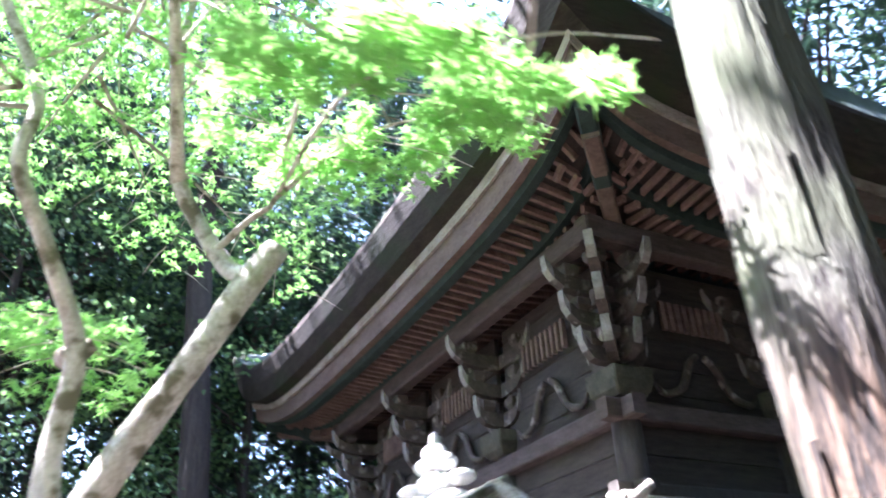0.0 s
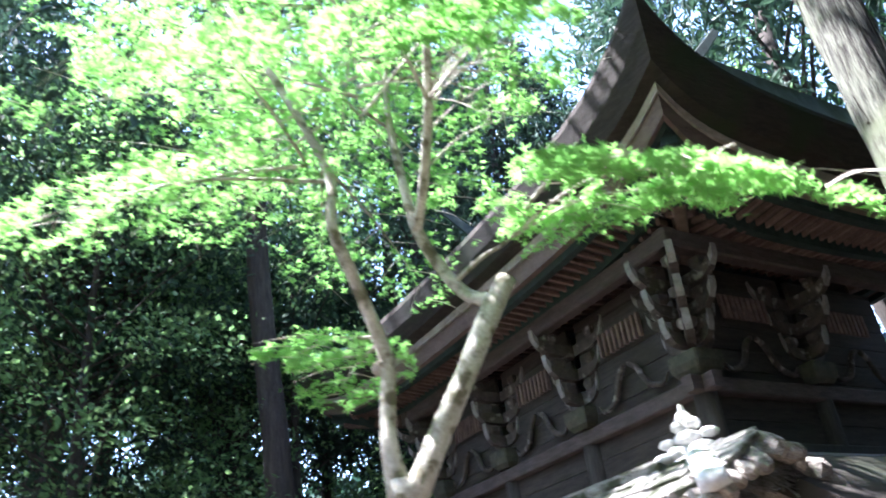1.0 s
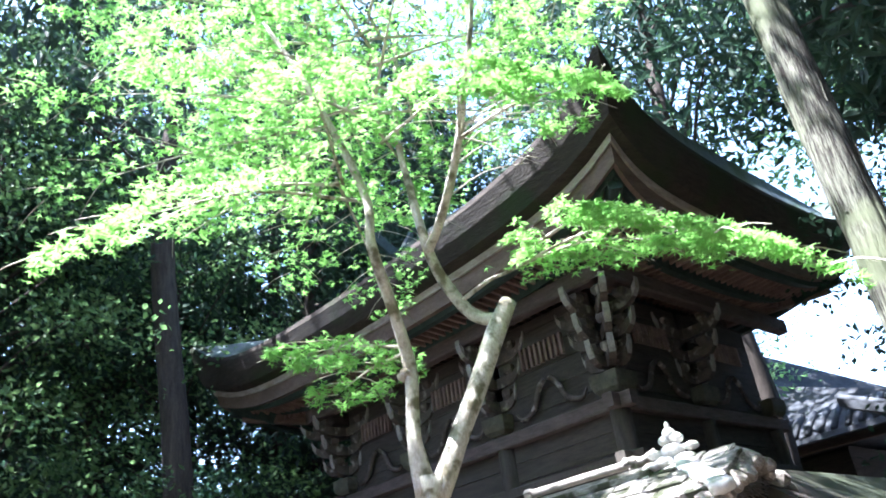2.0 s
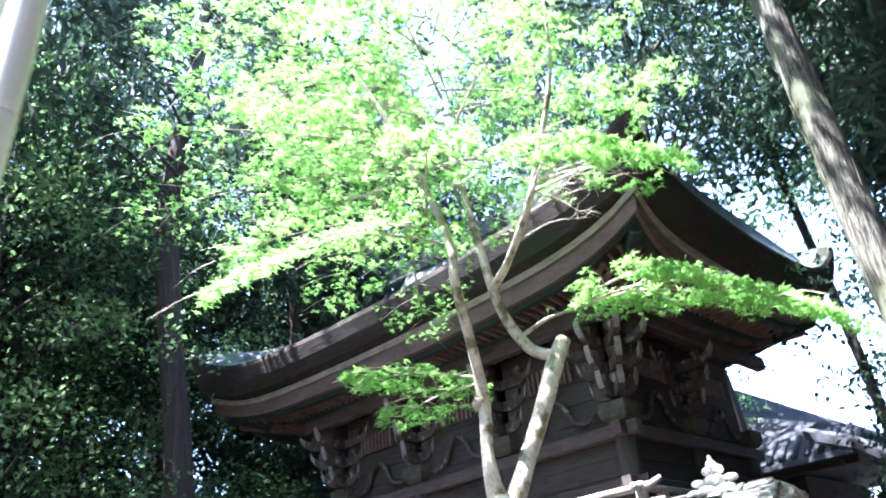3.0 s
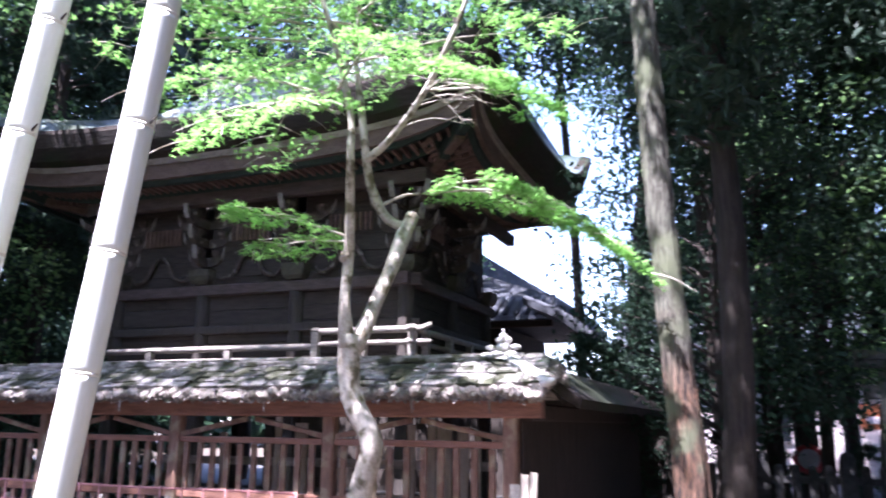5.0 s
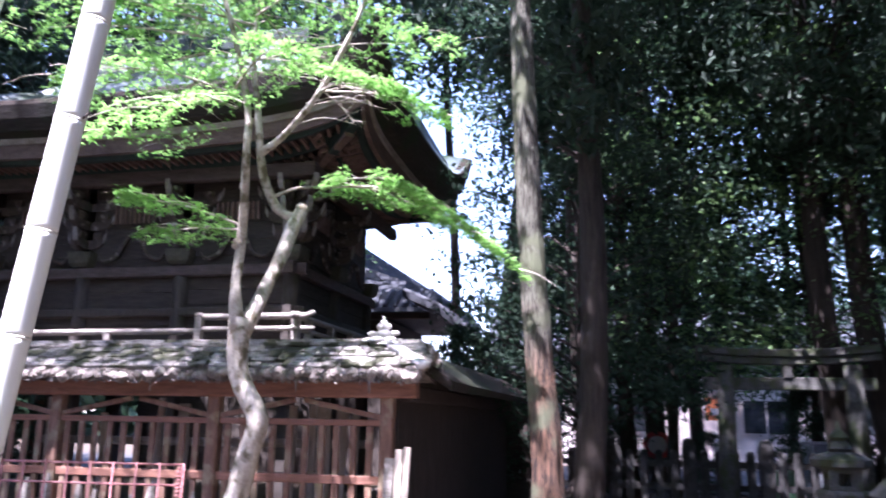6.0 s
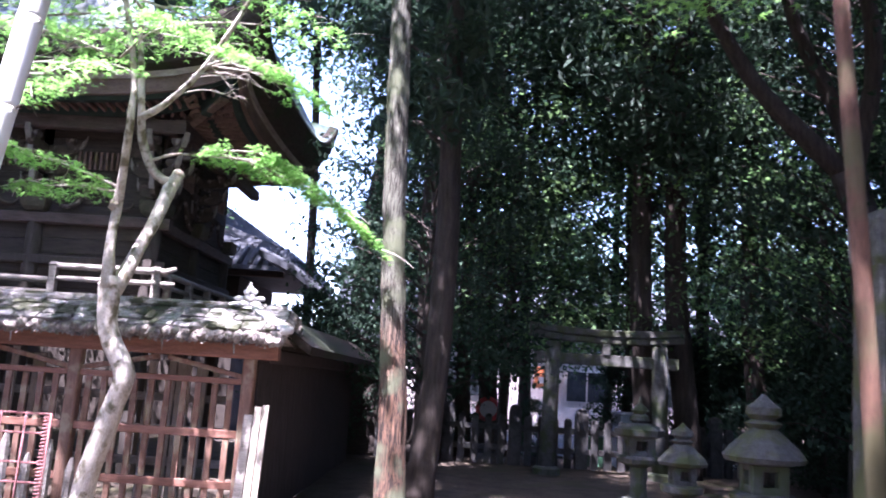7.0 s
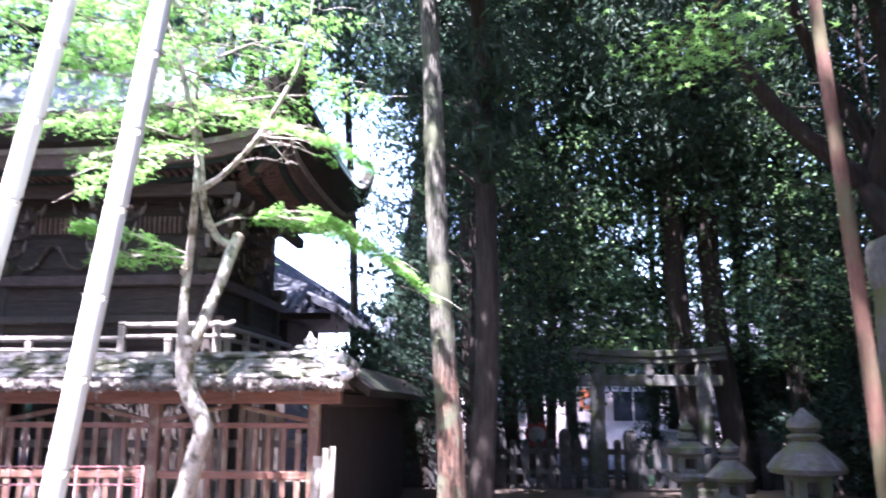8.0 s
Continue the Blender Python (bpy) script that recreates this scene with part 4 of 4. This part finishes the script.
for x in (-0.6, 2.2, 6.8, 9.4):
    win = bar_part("window", (x - 0.8, 30.97, 1.7), (x + 0.8, 30.97, 1.7), 0.06, 1.2, M_PLASTER, shop)
    bar_part("pane", (x - 0.72, 30.93, 1.7), (x - 0.03, 30.93, 1.7), 0.03, 1.05, M_GLASS, win)
    bar_part("pane", (x + 0.03, 30.93, 1.7), (x + 0.72, 30.93, 1.7), 0.03, 1.05, M_GLASS, win)
sign = bar_part("sign_board", (4.85, 30.5, 1.95), (5.6, 30.5, 1.95), 0.08, 0.75, M_SIGN, shop)
bar_part("sign_bar", (5.0, 30.45, 1.85), (5.45, 30.45, 1.85), 0.02, 0.22, M_PLASTER, sign)
bar_part("sign_bracket", (5.22, 31.0, 1.95), (5.22, 30.52, 1.95), 0.05, 0.3, M_GLASS, sign)
post = thing("red_street_marker", "red roadside post with a round white plate", "road sign")
part("pole", lathe(bmesh.new(), [(0.05, 0), (0.05, 1.5)], (2.9, 21.2, 0), 10), M_REDPAINT, post)
part("plate", tube(bmesh.new(), [(2.9, 21.12, 1.0), (2.9, 21.15, 1.0)], [0.3, 0.3], 20), M_REDPAINT, post)
part("plate_face", tube(bmesh.new(), [(2.9, 21.105, 1.0), (2.9, 21.12, 1.0)], [0.2, 0.2], 20), M_PLASTER, post)
bin_ = thing("green_bin", "green plastic bin beside a grey cabinet", "bin")
part("body", lathe(bmesh.new(), [(0.2, -0.03), (0.24, 0.55), (0.26, 0.6)], (5.25, 19.8, 0), square=True), M_GREENPAINT, bin_)
cab = thing("grey_cabinet", "blue-grey metal cabinet behind the gate", "cabinet")
part("body", lathe(bmesh.new(), [(0.5, -0.03), (0.5, 1.1), (0.53, 1.12), (0.5, 1.16)], (6.2, 19.9, 0), square=True), M_BLUEGREY, cab)

# ---- grey tiled roof behind the hall ----
annex = thing("tiled_annex", "low hall with a grey tiled roof behind the shrine", "building")
bm = bmesh.new()
bar(bm, (-10, 23, 1.9), (-3.4, 23, 1.9), 3.6, 3.9, ch=0.02)
part("wall", bm, M_WALL, annex)
edge = [(20.5, 3.95, -1.9), (20.52, 4.05, -1.9), (20.8, 4.3, -1.95), (21.15, 4.52, -2.15), (21.3, 4.6, -4.5), (21.9, 5.0, -5.1), (22.6, 5.8, -5.5), (23.3, 6.7, -5.6)]
back = [(26.1 - (y - 20.5) * 1.0 if y < 23.2 else 23.4, z, x) for y, z, x in edge[::-1]]
bm = bmesh.new()
loft(bm, [[Vector((-8.0 + (x + 8.0) * k, y, z)) for y, z, x in edge + back] for k in (-1.0, 0.0, 1.0)])
part("roof", bm, M_GREYTILE, annex)
x = -10.0
while x < -1.6:
    pts = [(x, y, z + 0.03) for y, z, lim in edge[1:] if x < lim + 0.1]
    if len(pts) > 1:
        part("cover_tile", tube(bmesh.new(), pts, [0.06] * len(pts), 8), M_GREYTILE, annex, smooth=True)
    x += 0.25
# lower lean-to that sweeps down beside the annex
sweep = [(-2.3, 4.15), (-1.6, 3.85), (-1.0, 3.4), (-0.55, 2.9), (-0.1, 2.55), (0.4, 2.38), (1.0, 2.3)]
bm = bmesh.new()
loft(bm, [[Vector((x, y, z)) for y, z in ((18.6, z0), (18.6, z0 - 0.14), (20.4, z0 - 0.14), (20.4, z0))] for x, z0 in sweep])
part("lower_roof", bm, M_GREYTILE, annex, "dark concave lower roof")
for y in (18.75, 19.1, 19.45, 19.8, 20.15):
    part("cover_tile", tube(bmesh.new(), [(x, y, z + 0.02) for x, z in sweep], [0.055] * len(sweep), 8), M_GREYTILE, annex, smooth=True)
bm = bmesh.new()
bar(bm, (-2.2, 19.6, 1.1), (0.75, 19.6, 1.1), 1.3, 2.3, ch=0.02)
part("lower_wall", bm, M_WALL, annex)
bar_part("eave_beam", (-10, 20.75, 3.88), (-2.2, 20.75, 3.88), 0.12, 0.16, M_BEAM, annex)

# ---- rusty panel and leaning slab before the fence ----
panel = thing("rebar_panel", "rusty pink steel mesh panel before the fence", "mesh panel")
for z in (1.1, 0.94, 0.7, 0.54, 0.3):
    part("bar", tube(bmesh.new(), [(-4.6, 8.5, z + 0.02), (-2.8, 8.5, z), (-1.24, 8.5, z + 0.01)], [0.009] * 3, 6), M_RUST, panel, smooth=True)
x = -4.6
while x < -1.2:
    part("bar", tube(bmesh.new(), [(x, 8.49, -0.05), (x, 8.49, 0.5), (x + 0.01, 8.49, 1.12)], [0.009] * 3, 6), M_RUST, panel, smooth=True)
    x += 0.21
hel = [(-1.26 + 0.03 * math.cos(0.9 * k), 8.5 + 0.03 * math.sin(0.9 * k), 0.3 + 0.0042 * k) for k in range(190)]
part("coil", tube(bmesh.new(), hel, [0.006] * len(hel), 5), M_RUST, panel)
slab = thing("upright_slab", "bleached split wooden slab leaning on the fence post", "plank")
for k, (x0, w, h) in enumerate(((0.06, 0.09, 1.14), (0.15, 0.07, 1.22), (0.225, 0.06, 1.24))):
    bar_part("split_board", (x0, 9.72, -0.04), (x0 + 0.03, 9.8, h), w, 0.04, M_GREYWOOD if k == 0 else M_PALEWOOD, slab, up=(0, 1, 0))
stakes = thing("stake_row", "row of weathered pointed stakes before the fence", "stakes")
rr = random.Random(21)
x = -1.55
while x > -6:
    h = 0.78 + rr.uniform(-0.2, 0.14)
    bm = bmesh.new()
    tube(bm, [(x, 9.62, -0.05), (x + 0.01, 9.62, h - 0.12), (x + 0.015, 9.62, h)], [0.045, 0.042, 0.016], 7, 0.35, x)
    part("stake", bm, M_GREYWOOD, stakes)
    x -= 0.2 + rr.uniform(-0.03, 0.05)

boards = thing("standing_boards", "pale weathered boards standing behind the lattice", "boards")
rr = random.Random(33)
for x in (-1.32, -1.1, -0.94, -0.76, -0.58, -2.6, -2.9, -3.6, -4.3):
    h = 1.62 + rr.uniform(-0.12, 0.08)
    bar_part("board", (x, 10.75 + rr.uniform(-0.05, 0.1), -0.04), (x + rr.uniform(-0.03, 0.03), 10.8, h), rr.uniform(0.06, 0.16), 0.03, M_PALEWOOD, boards, up=(0, 1, 0))
for z in (1.2, 0.85, 0.5):
    bar_part("rail", (-4.5, 10.84, z), (-0.4, 10.84, z + 0.02), 0.05, 0.09, M_GREYWOOD, boards)

# ---- forest ----


def tree_kind(name, label, height, trunk_r, crown_z, crown_r, n, leaf, mat, bark, shape, seed, flat=0.35, clumps=60, lean=0.0):
    """A tree at the origin: tapered trunk, limbs and a crown of leaf clumps with gaps."""
    g = np.random.default_rng(seed)
    th = thing(name, label, "tree", "forest trees")
    zs = [-0.05, height * 0.04, height * 0.2, height * 0.45, height * 0.7, height * 0.97]
    wob = [g.normal(0, trunk_r * 0.5, 2) for _ in zs]
    pts = [(w[0] + lean * z, w[1], z) for w, z in zip(wob, zs)]
    limb("trunk", pts, [trunk_r * k for k in (1.35, 1.05, 0.95, 0.75, 0.45, 0.1)], bark, th, 12, 0.15, 4)
    cs = []
    for i in range(clumps):
        z = crown_z + (height - crown_z) * ((i + g.uniform(0, 1)) / clumps)
        f = (z - crown_z) / (height - crown_z)
        r = crown_r * (math.sin(math.pi * min(0.97, 0.18 + 0.8 * f)) ** 0.7) * g.uniform(0.35, 1.0)
        a = g.uniform(0, 2 * np.pi)
        c = np.array([r * math.cos(a) + lean * z, r * math.sin(a), z])
        m = max(4, int(n / clumps))
        q = g.normal(0, 1, (m, 3)) * np.array([0.5, 0.5, 0.22]) * crown_r * 0.25
        cs.append(c + q)
        if i % 3 == 0:
            b = max(crown_z * 0.85, z - r * 0.5)
            bm = tube(bmesh.new(), [(lean * b, 0, b), tuple(c * 0.5 + np.array([lean * b, 0, b]) * 0.5 + np.array([0, 0, 0.15])), tuple(c)], [trunk_r * 0.22, trunk_r * 0.13, 0.008], 5)
            part("limb", bm, bark, th)
    ob = new("crown", leaf_mesh("crown", np.concatenate(cs), leaf, mat, shape, flat, g))
    ob.parent = th
    tagged(ob, kind="stuff")
    return th


T_EVER = tree_kind("evergreen_oak", "dense dark evergreen tree with glossy leaves", 13, 0.15, 1.8, 3.0, 17000, 0.13, M_LEAF, M_DARKBARK, "oval", 31, clumps=190)
T_EVER2 = tree_kind("evergreen_oak", "dense dark evergreen tree with glossy leaves", 11, 0.11, 1.2, 2.7, 17000, 0.12, M_LEAF, M_DARKBARK, "oval", 32, clumps=170)
T_CEDAR = tree_kind("cedar_tree", "tall dark cedar with drooping sprays", 19, 0.2, 5.0, 2.6, 16000, 0.24, M_NEEDLE, M_DARKBARK, "sprig", 33, clumps=190)
T_LIGHT = tree_kind("broadleaf_tree", "light green broadleaf tree in sun", 12, 0.1, 2.2, 3.0, 16000, 0.11, M_BRIGHT, M_DARKBARK, "oval", 34, flat=0.5, clumps=150)
T_BUSH = tree_kind("undergrowth_shrub", "dark broad-leaved undergrowth shrub", 3.4, 0.05, 0.2, 1.6, 8000, 0.105, M_LEAF, M_DARKBARK, "oval", 35, clumps=90)
T_THIN = tree_kind("dark_conifer", "straight dark conifer trunk with sparse sprays", 15, 0.19, 5.0, 1.7, 5000, 0.26, M_NEEDLE, M_DARKBARK, "sprig", 36, clumps=80)
T_SPARSE = tree_kind("cedar_tree", "thick tall cedar with an open crown, some added for shade", 16, 0.19, 7.6, 3.6, 8000, 0.26, M_NEEDLE, M_DARKBARK, "sprig", 37, clumps=70)
# high canopy added to block the sun, kept mostly out of view
T_SHADE = tree_kind("camphor_tree", "broad evergreen canopy tree added to shade what lies below", 14, 0.34, 8.4, 5.2, 15000, 0.2, M_LEAF, M_DARKBARK, "oval", 38, clumps=150)
T_RED = tree_kind("cedar_tree", "tall cedar with reddish bark and drooping sprays", 18, 0.2, 4.6, 2.4, 12000, 0.28, M_NEEDLE, M_REDBARK, "sprig", 39, clumps=150)
first = {"r": T_RED, "d": T_THIN, "s": T_SPARSE, "q": T_SHADE, "e": T_EVER, "f": T_EVER2, "c": T_CEDAR, "l": T_LIGHT, "b": T_BUSH}
used = set()


def plant(kind, x, y, s=1.0, turn=0.0):
    m = pose(x, y, 0, 0, 0, turn) @ Matrix.Scale(s, 4)
    if kind not in used:
        used.add(kind)
        first[kind].matrix_basis = m
        return
    copy_thing(first[kind], m).matrix_basis = m


for k, x, y, s, a in (
        # behind the gate and along the path
        ("e", 1.5, 16.4, 0.85, 10), ("l", 6.1, 20.6, 1.1, 80), ("e", 2.3, 20.0, 1.15, 150), ("c", 2.9, 21.3, 1.1, 70), ("l", 4.6, 22.4, 1.25, 140), ("l", 9.2, 17.4, 1.05, 200), ("f", 8.4, 14.6, 1.0, 20),
        ("e", 11.5, 14.5, 1.1, 300), ("c", 6.0, 18.4, 1.15, 60), ("c", 6.75, 18.3, 1.25, 0), ("d", 1.76, 13.2, 1.0, 15), ("c", 10.9, 16.3, 1.0, 160), ("f", 10.8, 11.0, 1.0, 260), ("e", 13.2, 10.0, 1.0, 110),
        ("c", 8.3, 18.4, 1.0, 10), ("l", 3.3, 20.6, 1.25, 220), ("f", 13.8, 16.0, 1.1, 50), ("e", 15.5, 12.5, 1.1, 30), ("e", 8.0, 21.5, 1.2, 330),
        ("e", 1.7, 21.6, 1.0, 310), ("f", 11.5, 19.5, 1.2, 20), ("c", 14.5, 19.5, 1.2, 140), ("e", 17.5, 16.0, 1.2, 250),
        # behind the hall
        ("f", 0.6, 19.8, 0.6, 0), ("l", -7.2, 21.5, 1.15, 240), ("c", -8.5, 22.0, 1.2, 30), ("e", -12, 23, 1.2, 90),
        # beyond the fence, far side
        ("c", -12.2, 18.6, 1.0, 200), ("c", -13.8, 15.5, 1.1, 0), ("l", -12.3, 12.4, 1.1, 60), ("c", -12.0, 15.4, 0.9, 330), ("e", -16.5, 19.0, 1.2, 40),
        ("l", -9.8, 8.2, 1.0, 100), ("e", -13.0, 9.0, 1.1, 190), ("c", -16, 12, 1.1, 250), ("l", -8.6, 4.2, 1.0, 20), ("e", -11.6, 4.4, 1.1, 140), ("c", -14, 6.0, 1.1, 310),
        ("e", -20.5, 11.5, 1.2, 130), ("e", -21, 16.5, 1.2, 20), ("e", -20, 21.5, 1.2, 280), ("e", -21.5, 7.0, 1.2, 210), ("e", -19.5, 3.5, 1.2, 330), ("f", -18.5, 13.2, 1.2, 80), ("b", -15.2, 10.2, 1.4, 30), ("b", -16, 14.2, 1.4, 140), ("b", -15.5, 17.2, 1.4, 260), ("b", -14.2, 8.0, 1.3, 320), ("e", -17.5, 15.0, 1.2, 70), ("e", -17.0, 8.0, 1.2, 170),
        ("b", -12.4, 11.0, 1.1, 0), ("b", -11.0, 12.6, 1.0, 100), ("b", -12.5, 14.0, 1.2, 200), ("b", -10.6, 16.6, 1.0, 300), ("b", -11.5, 8.2, 1.1, 50), ("b", -13.8, 12.5, 1.3, 10),
        ("b", -0.9, 18.4, 0.95, 120), ("b", 9.6, 12.8, 0.9, 220), ("b", 11.4, 12.5, 1.0, 20), ("b", 8.8, 16.6, 0.8, 80), ("b", 10.9, 9.0, 1.0, 170),
        ("b", 8.4, 20.4, 0.8, 20), ("b", 9.4, 19.6, 1.0, 120), ("b", 12.4, 17.5, 1.1, 210), ("b", 13.5, 13.5, 1.1, 300), ("b", 7.3, 20.6, 0.85, 40), ("b", 1.9, 20.0, 0.5, 70), ("b", 3.9, 20.6, 0.38, 190), ("b", 5.9, 20.8, 0.65, 300), ("e", 4.0, 25.2, 1.2, 45), ("b", 10.8, 20.6, 1.0, 130), ("b", 12.6, 20.2, 1.0, 250), ("b", 14.6, 18.0, 1.1, 90),
        # behind and beside the path of the camera, many unseen and added for shade
        ("s", -9.0, 10.9, 1.25, 0), ("q", 7.0, 8.4, 1.0, 75), ("s", -6.2, 5.4, 1.0, 90), ("q", 4.4, 3.6, 1.0, 20), ("r", -17.2, 19.4, 1.0, 0), ("r", -14.6, 19.8, 1.05, 90), ("r", -12.4, 20.6, 1.0, 200), ("s", -3.8, 19.3, 1.3, 40), ("s", -0.2, 21.0, 1.3, 140), ("s", 1.4, 18.2, 1.25, 240), ("l", 9.8, 22.0, 1.2, 60), ("l", 6.6, 25.0, 1.2, 160), ("l", 13.0, 20.8, 1.1, 250), ("c", 5.5, -3.0, 1.0, 0), ("e", -5.5, -4.0, 1.1, 90), ("c", 9.0, 2.0, 1.0, 180), ("e", 10.5, 5.5, 1.1, 270), ("c", -6.5, 0.0, 1.0, 45), ("e", 7.8, 4.0, 1.0, 15), ("e", 6.0, 0.0, 1.0, 115), ("f", 9.0, 7.0, 1.0, 200), ("e", 3.8, -3.0, 1.0, 260), ("e", -1.8, -4.0, 1.0, 320), ("q", -12.0, 8.2, 0.8, 130), ("q", -14.8, 11.6, 0.85, 250), ("e", 1.0, -7.5, 1.1, 135)):
    plant(k, x, y, s, a)

# far woods all round
g = np.random.default_rng(5)
n = 56000
a = g.uniform(0, 2 * np.pi, n)
r = g.uniform(44, 58, n)
gap = 1 - 0.8 * np.exp(-((np.degrees(a) - 101.5) / 5) ** 2)
z = g.uniform(0, 1, n) * 15 * gap * (0.8 + 0.2 * np.sin(a * 9) + 0.12 * np.sin(a * 23 + 1))
woods = new("far_woods", leaf_mesh("far_woods", np.stack([r * np.cos(a), 12 + r * np.sin(a), z], 1), 1.7, M_LEAF, "oval", 0.3, g))
tagged(woods, "dark green woods all round in the distance", "woods", kind="stuff")

# thin bare tree in the clearing behind the hall
thin = thing("thin_tree", "thin bare dark trunk in the bright clearing", "tree")
limb("trunk", [(-1.8, 22, -0.05), (-1.83, 22, 4), (-1.95, 22, 7), (-2.15, 22, 10), (-2.2, 22, 14)], [0.13, 0.12, 0.11, 0.1, 0.05], M_DARKBARK, thin, 10, 0.12)
g = np.random.default_rng(61)
c = np.concatenate([np.array([-1.6 + g.normal(0, 1.9), 21.6 + g.normal(0, 0.9), z]) + g.normal(0, 1, (75, 3)) * np.array([0.55, 0.5, 0.22]) for z in np.linspace(9.4, 16, 120)])
for z in np.linspace(9.5, 13, 8):
    e = (-2.1 + g.normal(0, 1.8), 21.6 + g.normal(0, 0.6), z + 0.8)
    part("limb", tube(bmesh.new(), [(-2.15, 22, z), ((e[0] - 2.15) / 2, 21.85, z + 0.5), e], [0.04, 0.03, 0.01], 6), M_DARKBARK, thin)
ob = new("crown", leaf_mesh("crown", c, 0.17, M_BRIGHT, "oval", 0.4, g))
ob.parent = thin
tagged(ob, kind="stuff")
# old tree whose limbs lean over the path
old = thing("leaning_tree", "old dark tree with limbs that lean over the path, crown added for shade", "tree")
limb("trunk", [(8.6, 13, -0.05), (8.4, 13, 1.5), (8.1, 13, 3.2), (7.5, 13, 4.9)], [0.3, 0.26, 0.23, 0.18], M_DARKBARK, old, 12, 0.2)
for pts in ([(7.5, 13, 4.9), (6.4, 13, 6.0), (5.7, 13, 7.1), (5.1, 13, 8.2)], [(8.1, 13, 3.2), (7.7, 13.3, 5.6), (7.0, 13.4, 7.4), (6.6, 13.5, 9.5)], [(7.6, 13, 4.7), (7.9, 12.8, 6.6), (7.6, 12.8, 9.0)]):
    limb("limb", pts, [0.16, 0.12, 0.1, 0.05][:len(pts)], M_DARKBARK, old, 9, 0.15)
# leaf clumps added above the view to shade lanterns, pillar and gate
over = [np.array([g.uniform(2.7, 7.6), g.uniform(3.2, 8.6), g.uniform(9.2, 11.5)]) + g.normal(0, 1, (80, 3)) * np.array([0.5, 0.5, 0.2]) for _ in range(130)]
over += [np.array([g.uniform(4.2, 5.8), g.uniform(13.4, 15.3), g.uniform(9.6, 11.2)]) + g.normal(0, 1, (80, 3)) * np.array([0.5, 0.5, 0.2]) for _ in range(28)]
c = np.concatenate(over + [np.array([g.uniform(2.9, 8.2), g.uniform(7.8, 12.6), z + 0.12 * max(0, z - 8)]) + g.normal(0, 1, (80, 3)) * np.array([0.5, 0.5, 0.2]) for z in np.linspace(7.8, 11.5, 150)])
ob = new("crown", leaf_mesh("crown", c, 0.2, M_LEAF, "oval", 0.4, g))
ob.parent = old
tagged(ob, kind="stuff")
